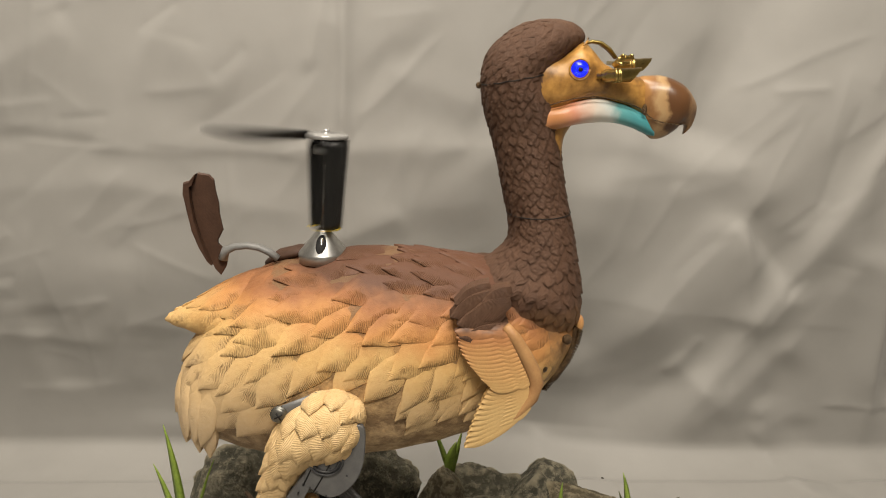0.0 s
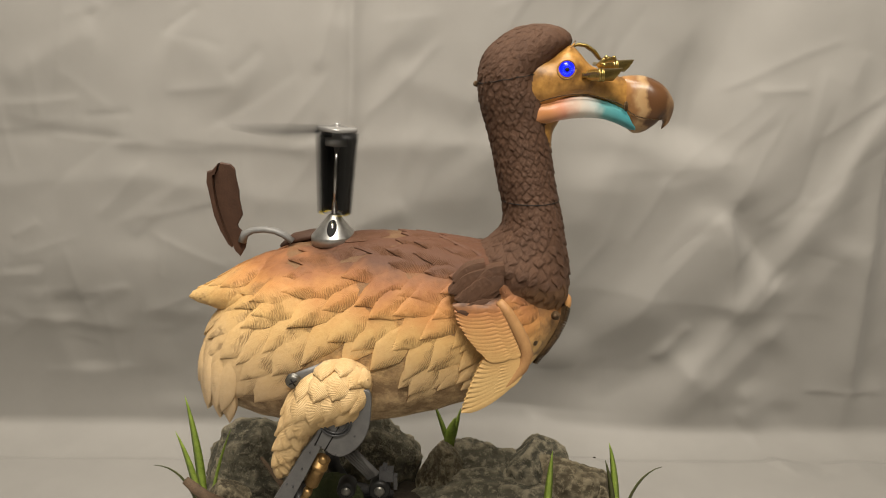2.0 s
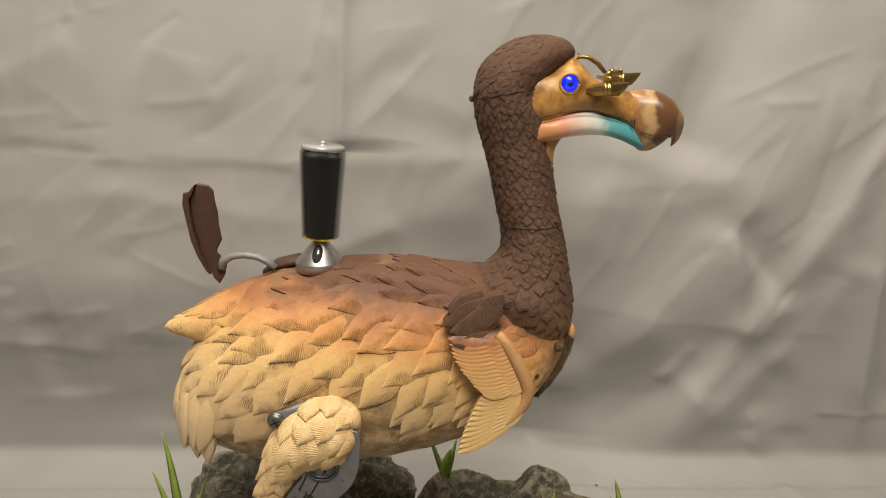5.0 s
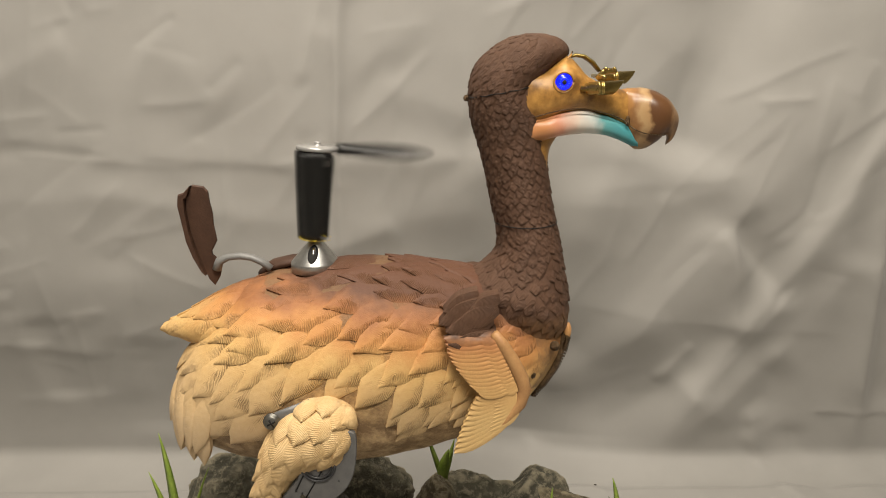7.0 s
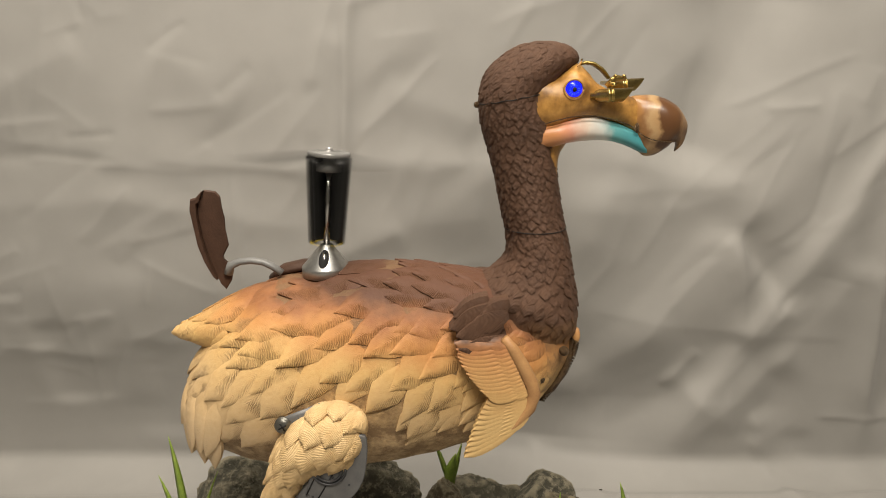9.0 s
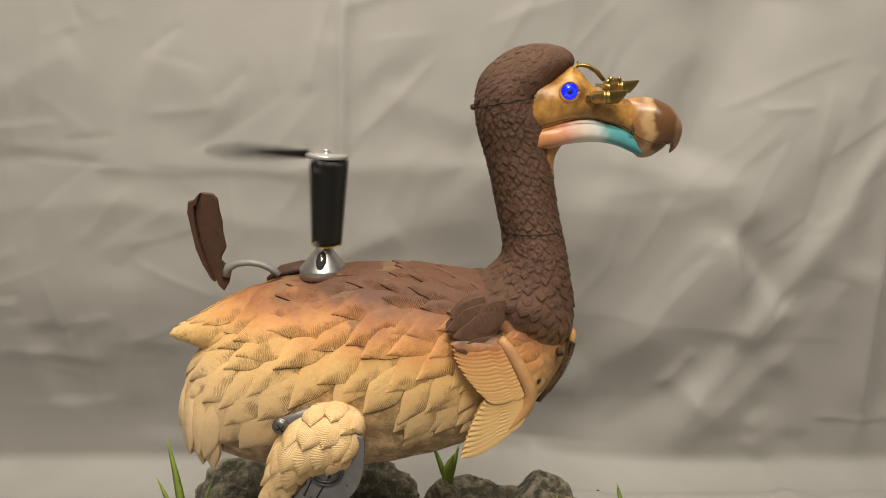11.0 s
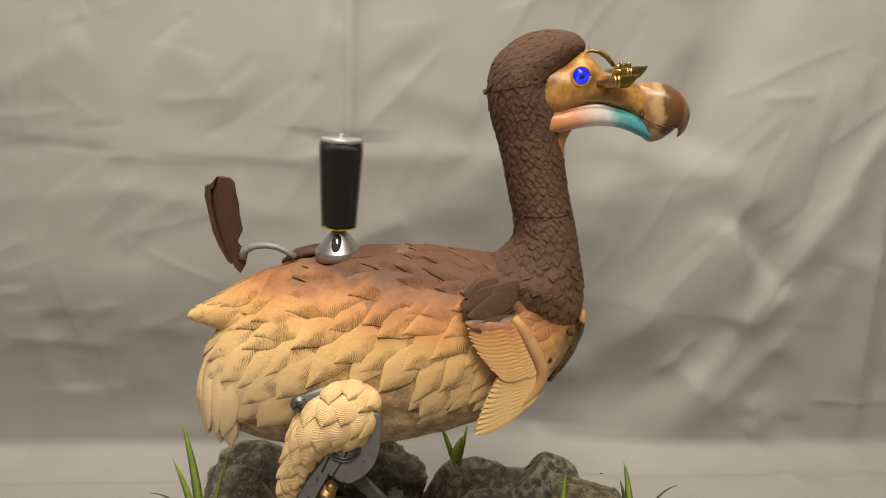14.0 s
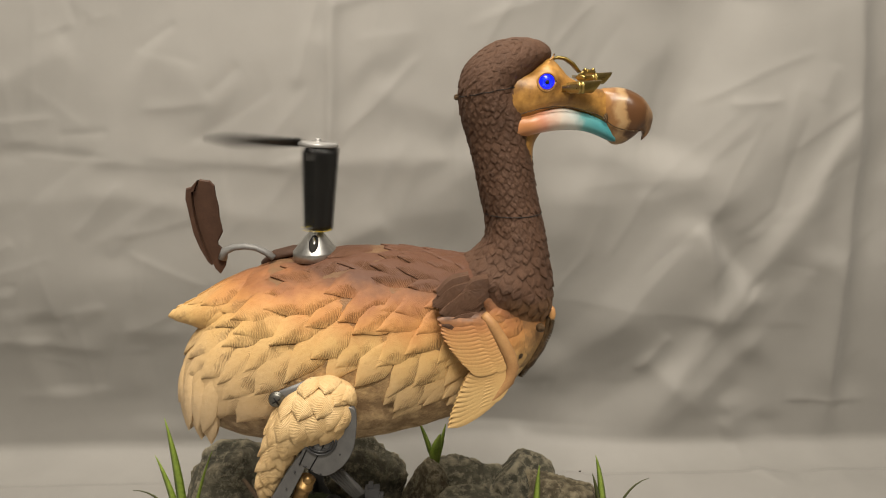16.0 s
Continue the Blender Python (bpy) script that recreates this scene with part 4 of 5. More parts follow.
# scales of the neck and hood
def neck_scales():
    """Rows of small fish-like scales; the nearest are pieces of their own, the rest one cover."""
    rnd = random.Random(5)
    cover = bmesh.new()
    s, k, count = 13.7, 0, 0
    while s > 0.7:
        big = min(max((4.6 - s) / 2.5, 0), 1)
        length = 0.0118 + 0.0050 * big
        mid = NECK.at(s)
        girth = math.pi * (math.hypot(mid[0] - mid[2], mid[1] - mid[3]) / 2 + abs(mid[4])) / 2
        n = max(4, int(girth / (length * 0.66)))
        for j in range(n):
            a = math.pi * (j + 0.5 * (k % 2) + rnd.uniform(-0.24, 0.24)) / n
            p, nrm, ds, da = NECK.frame_at(s, a)
            if s > 9.6 and p.x > 0.098 - 0.9 * max(0, 0.650 - p.z):
                soft = 0.45
            else:
                soft = 1 - 0.40 * min(max((s - 9.8) / 1.6, 0), 1)
            rise = (0.0020 + 0.0006 * big) * rnd.uniform(0.65, 1.3) * soft
            grid = carve(NECK, s, a, -ds + da * rnd.uniform(-0.30, 0.30), length * rnd.uniform(0.85, 1.25), length * rnd.uniform(0.36, 0.50), rise, 0.0007 * soft, rnd, 0.5, 2.1, 6, 0.10)
            if count < 300 and 0.16 < a / math.pi < 0.86 and 1.2 < s < 9.9:
                part("scale", feather_bmesh(grid, 0.0022), SCALE, neck)
                count += 1
            else:
                feather_bmesh(grid, 0.0022, cover)
            other = [[(Vector((q.x, 2 * YB - q.y, q.z)), Vector((m.x, -m.y, m.z)), u, v) for q, m, u, v in row] for row in grid]
            feather_bmesh(other, 0.0022, cover)
        run = (NECK.point(s, 1.57) - NECK.point(s - 0.1, 1.57)).length * 10
        s -= length * 0.56 / max(run, 0.008) * rnd.uniform(0.94, 1.06)
        k += 1
    ob = part("scale_cover", cover, SCALE, neck, "small overlapping dark brown scales")
    tagged(ob, "small overlapping dark brown scales", kind="stuff")


neck_scales()


# feathers of the body
def body_feathers():
    """Overlapping carved feathers: nearly level along the back, slanting down the flanks, hanging at the rear."""
    rnd = random.Random(11)
    k, s = 0, 11.0
    while s > 0.9:
        front = min(max((s - 7.0) / 3.0, 0), 1)
        n = round(12 + 4 * front)
        for j in range(n):
            low = 0.03 + 0.74 * (j + 0.5 * (k % 2) + rnd.uniform(-0.20, 0.20)) / n
            at = min(s + rnd.uniform(-0.18, 0.18), 11.2)
            a = math.pi * low
            p = BODY.point(at, a)
            down = math.radians(8 + 44 * min(max((low - 0.14) / 0.28, 0), 1) + 30 * min(max((3.2 - at) / 2.4, 0), 1) * min(low / 0.4, 1) - 16 * front + rnd.uniform(-9, 9))
            length = (0.068 - 0.030 * front) * rnd.uniform(0.84, 1.16) * (1 - 0.14 * min(max((low - 0.5) / 0.2, 0), 1))
            along = Vector((-math.cos(down), 0, -math.sin(down)))
            tip = p + along * length
            # the hip stays bare round the leg, the belly towards the breast is only scratched, the cone needs room
            edge = 0.340 if -0.19 < tip.x < -0.055 else 0.292 if tip.x <= -0.19 else 0.284 + 0.33 * (tip.x + 0.06)
            if tip.z < edge or (abs(p.x + 0.122) < 0.022 and low < 0.15) or (-0.122 < tip.x < -0.100 and low < 0.15):
                continue
            if p.x < -0.225 and p.z > 0.385:
                continue
            grid = carve(BODY, at, a, along, length, length * rnd.uniform(0.235, 0.30), (0.0042 - 0.0010 * front) * rnd.uniform(0.6, 1.25), 0.0009, rnd, rnd.uniform(0.42, 0.52), rnd.uniform(1.2, 1.6), 10, 0.22)
            mirrored(part("feather", feather_bmesh(grid), PLUME, body))
        s -= 0.70 - 0.20 * front
        k += 1


body_feathers()


def tail_feathers():
    rnd = random.Random(3)
    tail = Loft(YB,
        ((-0.1750, 0.4570), (-0.1880, 0.3660), 0.045),
        ((-0.2000, 0.4500), (-0.2130, 0.3740), 0.047),
        ((-0.2250, 0.4380), (-0.2350, 0.3860), 0.041),
        ((-0.2460, 0.4245), (-0.2530, 0.3930), 0.030),
        ((-0.2650, 0.4140), (-0.2680, 0.3985), 0.020),
        ((-0.2790, 0.4075), (-0.2780, 0.4020), 0.011),
        ((-0.2825, 0.4062), (-0.2815, 0.4015), 0.008))
    t = part("tail", tail.mesh(30, 32, rough=0.0010, scale=50), PLUME, dodo, "upswept straw coloured tail wedge")
    for s, a, length in ((2.3, 0.62, 0.052), (2.1, 0.20, 0.060), (1.9, 0.42, 0.062), (1.2, 0.12, 0.060), (1.1, 0.34, 0.060), (0.9, 0.56, 0.056), (0.3, 0.22, 0.062), (0.2, 0.44, 0.060)):
        p, nrm, ds, da = tail.frame_at(s, a * math.pi)
        grid = carve(tail, s, a * math.pi, Vector((-1, 0, -0.52 + 0.25 * (a > 0.5))), length, length * 0.23, 0.0038, 0.0010, rnd, 0.5, 1.7, 10, 0.12)
        mirrored(part("feather", feather_bmesh(grid), PLUME, t))
    # blunt plumes that hang side by side at the rear and stand clear of the belly at their tips
    hang = ((0.55, 0.26, 0.05, 0.046, 0.0085), (0.85, 0.36, 0.16, 0.048, 0.0085), (1.25, 0.44, 0.20, 0.048, 0.0085), (1.70, 0.49, 0.12, 0.048, 0.0090), (2.25, 0.51, -0.20, 0.050, 0.0100),
            (0.60, 0.12, 0.05, 0.046, 0.0090), (1.00, 0.24, 0.10, 0.048, 0.0095), (1.50, 0.33, 0.04, 0.050, 0.0100), (2.05, 0.39, -0.20, 0.052, 0.0105), (2.70, 0.45, -0.50, 0.056, 0.0110))
    for s, a, lean, length, half in hang:
        grid = carve(BODY, s, a * math.pi, Vector((lean, 0, -1)), length, half, 0.0060, 0.0022, rnd, 0.62, 1.9, 10, 0.08)
        grid = [[(q + Vector((0, -0.003, -0.017 if a > 0.25 else -0.006)) * (u / length) ** 2, m, u, -abs(v)) for q, m, u, v in row] for row in grid]
        mirrored(part("feather", feather_bmesh(grid, 0.005), PLUME, body))


tail_feathers()


# breast clockwork
def breast():
    pts = [(0.1328, 0.4002), (0.1297, 0.3856), (0.1218, 0.3668), (0.1092, 0.3491), (0.0989, 0.3354)]
    part("clockwork_panel", tube([(p[0] + 0.003, YB - 0.004, p[1] - 0.003) for p in pts], [0.004, 0.006, 0.008, 0.009, 0.005], 18, flat=2.8), BRONZE, dodo, "dark bronze clockwork set into the breast")
    x, z = (0.1409, 0.4002)
    bm = bmesh.new()
    bmesh.ops.create_icosphere(bm, subdivisions=3, radius=0.0060, matrix=Matrix.Translation((x - 0.002, YB - 0.012, z)) @ Matrix.Diagonal((0.7, 0.7, 1.5, 1)))
    part("breast_bead", bm, WING, dodo, "small cream bead at the top of the clockwork")
    # teeth and rivets along the panel
    for k in range(26):
        f = k / 25 * (len(pts) - 1.001)
        i = int(f)
        c = Vector((pts[i][0], YB, pts[i][1])).lerp(Vector((pts[i + 1][0], YB, pts[i + 1][1])), f - i)
        part("tooth", tube([c + Vector((0.004, -0.020, -0.004)), c + Vector((0.0085, -0.016, -0.0075))], [0.0017, 0.0010], 6), BRONZE, dodo)
    for px in ((0.0982, 0.3657), (0.1210, 0.3956)):
        bm = bmesh.new()
        bmesh.ops.create_icosphere(bm, subdivisions=3, radius=0.0050, matrix=Matrix.Translation((px[0], YB - 0.044, px[1])))
        part("rivet", bm, BRONZE, dodo, "round bronze rivet")


breast()


# wings
def wing(side):
    """Flightless wing: a flat arm, stacked quills from the shoulder to the wrist and a fan of longer ones below."""
    y = YB - 0.088

    def piece(name, bm, material, parent, label=""):
        if side > 0:
            for v in bm.verts:
                v.co.y = 2 * YB - v.co.y
        return part(name, bm, material, parent, label)

    def between(line, f):
        f *= len(line) - 1.0001
        i = int(f)
        return Vector(line[i]).lerp(Vector(line[i + 1]), f - i)
    arm = slab([(0.0156, 0.4228), (0.0581, 0.426), (0.0662, 0.4165), (0.0772, 0.3978), (0.085, 0.3817), (0.088, 0.3701), (0.0836, 0.3538), (0.0689, 0.3361), (0.0464, 0.3183), (0.0247, 0.305), (0.0311, 0.3267), (0.0447, 0.3645), (0.0295, 0.39)], y + 0.001, 0.014, 0.004)
    w = piece("wing", arm, WING, dodo, "small cream flightless wing with layered quills")
    piece("shoulder", tube([(0.042, y + 0.050, 0.420), (0.042, y + 0.008, 0.418)], [0.014, 0.012], 16), WING, w)
    lefts = [(0.0109, 0.4217), (0.0135, 0.4094), (0.0188, 0.398), (0.0263, 0.3865), (0.035, 0.375), (0.0425, 0.3668)]
    rights = [(0.0609, 0.4182), (0.0663, 0.408), (0.0713, 0.3967), (0.0758, 0.3863), (0.0798, 0.3771), (0.0821, 0.3702)]
    rnd = random.Random(8)
    for i in range(15):
        f = i / 14
        a, b = between(rights, f), between(lefts, f)
        b = b + Vector((rnd.uniform(-0.0008, 0.0008), rnd.uniform(-0.0006, 0.0006)))
        mid = a.lerp(b, rnd.uniform(0.40, 0.52))
        piece("quill", feather_bmesh(ribbon(a + Vector((-0.002, 0)), mid, 0.0040, y - 0.0012, 0.0006, 0.0010, 0.0010, 0.4, 1.5), 0.005), WING, w)
        piece("quill", feather_bmesh(ribbon(a.lerp(b, 0.22), b, 0.0047, y - 0.0008, 0.0010, 0.0022, 0.0016), 0.006), WING, w)
    tips = [(0.0405, 0.361), (0.0363, 0.3528), (0.0326, 0.3434), (0.0289, 0.3339), (0.0257, 0.3244), (0.0224, 0.3147), (0.0203, 0.3051)]
    roots = [(0.0767, 0.3713), (0.08, 0.369), (0.0833, 0.3667), (0.0855, 0.3643), (0.0867, 0.3608), (0.0868, 0.3561), (0.0848, 0.3503)]
    for i in range(11):
        f = i / 10
        a, b = between(roots, f), between(tips, f)
        piece("quill", feather_bmesh(ribbon(a.lerp(b, 0.08), b, 0.0056, y + 0.0010 - 0.0002 * i, 0.0012, 0.0020, 0.0035, 0.75, 2.6), 0.006), WING, w)
        piece("quill", feather_bmesh(ribbon(a.lerp(b, 0.06), a.lerp(b, 0.50), 0.0044, y - 0.0002 - 0.0002 * i, 0.0006, 0.0010, 0.0016, 0.4, 1.5), 0.006), WING, w)
    lead = [(0.0581, 0.426), (0.0662, 0.4148), (0.0761, 0.3978), (0.084, 0.3817), (0.0875, 0.3701), (0.0836, 0.355), (0.07, 0.3373), (0.0486, 0.3194), (0.0269, 0.305)]
    piece("leading_edge", tube([(p[0] - 0.0008, y + 0.0015, p[1]) for p in lead], [0.0040, 0.0056, 0.0064, 0.0068, 0.0068, 0.0060, 0.0050, 0.0042, 0.0022], 16), WINGEDGE, w, "brown airbrushed front edge of the wing")
    # brown coverts over the shoulder
    for i, (a, b) in enumerate([((0.0607, 0.4210), (0.0146, 0.4167)), ((0.0574, 0.436), (0.0124, 0.4284)), ((0.0625, 0.4437), (0.0239, 0.4373)), ((0.0509, 0.4493), (0.0062, 0.434)), ((0.0638, 0.4536), (0.0353, 0.4471)), ((0.0446, 0.4559), (0.0103, 0.4439))]):
        if side > 0 and i > 2:
            continue
        piece("covert", feather_bmesh(ribbon(a, b, (0.0090, 0.0120, 0.0100, 0.0120, 0.0085, 0.0100)[i], y - 0.0026 + 0.0026 * i, 0.0006, 0.0012, 0.0012, 0.5, 1.6, 10, 0.014), 0.016), COVERT, w, "brown shoulder covert")


wing(-1)
wing(1)


# legs
def leg(side):
    """Feathered thigh over a riveted plate leg with a brass piston."""
    yc = YB + side * 0.092
    thigh = Loft(yc,
        ((-0.0712, 0.3368), (-0.0774, 0.3094), 0.012),
        ((-0.0774, 0.3541), (-0.0966, 0.3000), 0.026),
        ((-0.0989, 0.3640), (-0.1168, 0.2980), 0.031),
        ((-0.1254, 0.3574), (-0.1316, 0.2917), 0.031),
        ((-0.1496, 0.3332), (-0.1364, 0.2854), 0.027),
        ((-0.1617, 0.3045), (-0.1425, 0.2759), 0.021),
        ((-0.1702, 0.2738), (-0.1530, 0.2574), 0.015),
        ((-0.1751, 0.2490), (-0.1620, 0.2394), 0.009),
        ((-0.1719, 0.2354), (-0.1680, 0.2342), 0.003))
    th = part("thigh", thigh.mesh(40, 28), THIGH, dodo, "straw coloured feathered thigh shell")
    rnd = random.Random(21)
    for s, n, length in ((0.55, 3, 0.028), (1.15, 4, 0.032), (1.85, 4, 0.034), (2.6, 4, 0.034), (3.3, 4, 0.034), (3.95, 4, 0.032), (4.55, 3, 0.030), (5.1, 3, 0.027), (5.65, 3, 0.025), (6.2, 2, 0.023), (6.7, 2, 0.020), (7.15, 2, 0.016)):
        for j in range(n):
            a = math.pi * (-0.10 + 0.90 * (j + (0.5 if int(s * 1.6) % 2 else 0.1)) / n)
            p, nrm, ds, da = thigh.frame_at(s, a)
            # on the hip the tips hang down; along the shin they follow it
            f = min(max((s - 2.3) / 2.2, 0), 1)
            along = da.lerp(ds, 0.10 + 0.72 * f) + da * rnd.uniform(-0.12, 0.12)
            grid = carve(thigh, s, a, along, length * rnd.uniform(0.92, 1.1), length * rnd.uniform(0.36, 0.42), 0.0052, 0.0026, rnd, 0.52, 1.8, 9, 0.14)
            if side > 0:
                grid = [[(Vector((q.x, 2 * yc - q.y, q.z)), Vector((m.x, -m.y, m.z)), u, v) for q, m, u, v in row] for row in grid]
            part("feather", feather_bmesh(grid, 0.006), THIGHF, th)
    yp = yc + side * 0.018 - (0.003 if side > 0 else 0.003)
    plate = [(-0.0723, 0.3388), (-0.0711, 0.3173), (-0.0757, 0.2923), (-0.0875, 0.2750), (-0.1050, 0.2659), (-0.1207, 0.2742), (-0.1284, 0.2824), (-0.1216, 0.3076), (-0.1074, 0.3263), (-0.0874, 0.3387)]
    ring = [np.array(p) for p in plate]
    plate = [tuple(catmull(ring[i - 1], ring[i], ring[(i + 1) % 10], ring[(i + 2) % 10], t / 4)) for i in range(10) for t in range(4)]
    k = part("knee_plate", slab(plate, yp, 0.006), GUNMETAL, dodo, "grey riveted knee plate", smooth=False)
    shin = [(-0.1244, 0.2951), (-0.1172, 0.2901), (-0.1254, 0.2722), (-0.1518, 0.2258), (-0.1612, 0.2356), (-0.1439, 0.2682)]
    lowx, lowz = (-0.1770, 0.1935)
    shin = shin[:3] + [(lowx + 0.010, lowz), (lowx - 0.006, lowz + 0.008)] + shin[5:]
    sh = part("shin_plate", slab(shin, yp - 0.001 * side, 0.008), GUNMETAL, dodo, "long grey shin plate with rivets", smooth=False)
    front = yp if side < 0 else yp + 0.006
    for px in ((-0.1203, 0.2976), (-0.1130, 0.2964), (-0.1033, 0.2977), (-0.0883, 0.2897), (-0.1290, 0.2805), (-0.1229, 0.2773), (-0.1168, 0.2729), (-0.1083, 0.2685)):
        part("rivet", lathe([(0.0001, -0.0008), (0.0009, -0.0006), (0.0011, 0.0004)], (px[0], front, px[1]), "y", 10), DARKMETAL, k)
    for px in ((-0.1340, 0.2715), (-0.1435, 0.2527), (-0.1600, 0.2350), (-0.1538, 0.2317)):
        part("rivet", lathe([(0.0001, -0.0008), (0.0010, -0.0006), (0.0012, 0.0004)], (px[0], front - 0.0008, px[1]), "y", 10), DARKMETAL, sh)
    for a, b in (((-0.1038, 0.3003), (-0.1196, 0.2729)), ((-0.1191, 0.3001), (-0.1291, 0.2792))):
        part("groove", tube([(a[0], front - 0.0002, a[1]), (b[0], front - 0.0002, b[1])], 0.0007, 6), HOLE, k, "dark joint between plates")
    # rings of the hip bearing
    hx, hz = (-0.1070, 0.3065)
    for r in (0.0125, 0.0158):
        ring = [(hx + r * math.cos(q), front - 0.0012, hz + r * math.sin(q)) for q in [2 * math.pi * i / 32 for i in range(33)]]
        part("bearing_ring", tube(ring, 0.0013, 8), DARKMETAL, k)
    # link and screw behind the thigh
    a, b = (-0.1505, 0.3436), (-0.1130, 0.3575)
    yl = YB + side * 0.0965
    link = part("link_arm", tube([(a[0] - 0.001, yl, a[1]), (a[0] + 0.006, yl, a[1] + 0.002), (b[0], yl, b[1])], [0.0066, 0.0075, 0.0085], 14, flat=0.35), GUNMETAL, dodo, "dark grey link bar to the hip")
    scr = part("screw", lathe([(0.0001, side * 0.0062), (0.0055, side * 0.0060), (0.0072, side * 0.0044), (0.0074, side * 0.0030), (0.0084, side * 0.0028), (0.0085, 0.0)], (a[0], yl, a[1]), "y", 24), STEELDARK, link, "cross-slotted steel screw head")
    for ang in (0.5, 0.5 + math.pi / 2):
        d = Vector((math.cos(ang), 0, math.sin(ang))) * 0.0042
        c = Vector((a[0], yl + side * 0.0060, a[1]))
        part("slot", tube([c - d, c + d], 0.0009, 6), HOLE, scr)
    # brass piston beside the shin
    a, b = Vector((*(-0.1221, 0.2609), 0)), Vector((*(-0.1362, 0.2306), 0))
    yq = yc + side * 0.014
    A, B = Vector((a.x, yq, a.y)), Vector((b.x, yq, b.y))
    ax = B - A
    pist = part("piston", tube([A, A + ax * 0.25, A + ax * 0.26, A + ax * 0.36, A + ax * 0.37, A + ax], [0.0078, 0.0078, 0.0088, 0.0088, 0.0076, 0.0076], 18), COPPER, dodo, "polished copper piston")
    for t in (0.0, 0.42, 1.25):
        c = A + ax * t
        part("bolt", lathe([(0.0001, side * 0.0085), (0.0030, side * 0.0082), (0.0042, side * 0.0070), (0.0050, side * 0.0040), (0.0050, 0.0)], tuple(c), "y", 16), COPPER, pist, "round copper bolt")
    part("piston_rod", tube([A + ax, A + ax * 1.9], 0.0042, 12), COPPER, pist)
    # cooling fins and small tyred rollers behind
    yr = YB + side * 0.055
    for i in range(5 if side < 0 else 0):
        f = i / 4
        p, q = (-0.1107, 0.2376), (-0.0807, 0.2052)
        p2, q2 = (-0.0942, 0.2433), (-0.0722, 0.2152)
        a3 = Vector((p[0] * (1 - f) + p2[0] * f, yr + side * 0.002 * i, p[1] * (1 - f) + p2[1] * f))
        b3 = Vector((q[0] * (1 - f) + q2[0] * f, yr + side * 0.002 * i, q[1] * (1 - f) + q2[1] * f))
        part("cooling_fin", tube([a3, b3], [0.0022, 0.0035], 8), GUNMETAL, dodo, "grey metal cooling fin")
    for px, r in (((-0.1070, 0.1938), 0.0105), ((-0.0696, 0.1941), 0.0120))[:2 if side < 0 else 0]:
        c = (px[0], yr, px[1])
        roll = part("roller", lathe([(r * 0.55, side * 0.010), (r * 0.85, side * 0.011), (r, side * 0.008), (r, -side * 0.008), (r * 0.8, -side * 0.011)], c, "y", 28), RUBBER, dodo, "small black rubber roller")
        part("roller_cap", lathe([(0.0001, side * 0.0125), (r * 0.30, side * 0.0122), (r * 0.50, side * 0.0108), (r * 0.54, side * 0.009)], c, "y", 20), STEELDARK, roll, "silver roller cap")
    if side < 0:
        bx, bz = (-0.0621, 0.2110)
        bm = box(bmesh.new(), bx - 0.008, bx + 0.008, yr - 0.006, yr + 0.006, bz - 0.007, bz + 0.006)
        box(bm, bx - 0.004, bx + 0.001, yr - 0.004, yr + 0.004, bz + 0.006, bz + 0.011)
        box(bm, bx + 0.008, bx + 0.012, yr - 0.004, yr + 0.004, bz - 0.018, bz - 0.002)
        part("bracket", bm, DARKMETAL, dodo, "small dark metal bracket", smooth=False)
    # shank and foot down to the mound
    part("shank", tube([(lowx + 0.02, yc, lowz + 0.03), (lowx + 0.03, yc, 0.13), (lowx + 0.05, yc, 0.085)], [0.010, 0.009, 0.012], 12), DARKMETAL, dodo)
    part("foot", tube([(lowx + 0.0, yc, 0.088), (lowx + 0.05, yc, 0.094), (lowx + 0.11, yc, 0.086)], [0.006, 0.012, 0.005], 12), DARKMETAL, dodo)
    if side < 0:
        part("strut", tube([((-0.1070, 0.1938)[0], yr, (-0.1070, 0.1938)[1]), (lowx + 0.06, yc, 0.095)], 0.005, 10), DARKMETAL, dodo)


STEELDARK = speckled("dull_steel", (0.09, 0.09, 0.08), (0.19, 0.185, 0.165), 150, 0.42, 0.85, bump=0.08, dist=0.0004)


def thigh_plume():
    m, nt, b = shader("straw_thigh_feather", 0.6, 0, 0.35)
    pos = nt.nodes.new("ShaderNodeNewGeometry").outputs["Position"]
    n1, n2 = noise_of(nt, pos, 50, 3), noise_of(nt, pos, 300, 5)
    col = ramp(nt, maths(nt, "ADD", maths(nt, "MULTIPLY", n1, 0.6), maths(nt, "MULTIPLY", n2, 0.4)), [(0.3, (0.54, 0.35, 0.15)), (0.7, (0.72, 0.53, 0.28))])
    s = node(nt, "ShaderNodeSeparateXYZ", [(0, where(nt, "UV"))])
    v = maths(nt, "SUBTRACT", s.outputs[0], maths(nt, "MULTIPLY", maths(nt, "ABSOLUTE", s.outputs[1], 0), 0.5))
    wave = maths(nt, "SINE", maths(nt, "MULTIPLY", maths(nt, "ADD", v, maths(nt, "MULTIPLY", noise_of(nt, pos, 60, 2), 0.003)), 3900.0), 0)
    bumped(nt, b, maths(nt, "ADD", maths(nt, "MULTIPLY", wave, 0.11), noise_of(nt, pos, 150, 6, 0.75)), 0.95, 0.0020)
    col = mixed(nt, 0.06, col, ramp(nt, wave, [(0.0, (0.55, 0.42, 0.28)), (0.4, (1, 1, 1))]), "MULTIPLY")
    nt.links.new(col, b.inputs["Base Color"])
    return m


THIGHF = thigh_plume()
leg(-1)
leg(1)


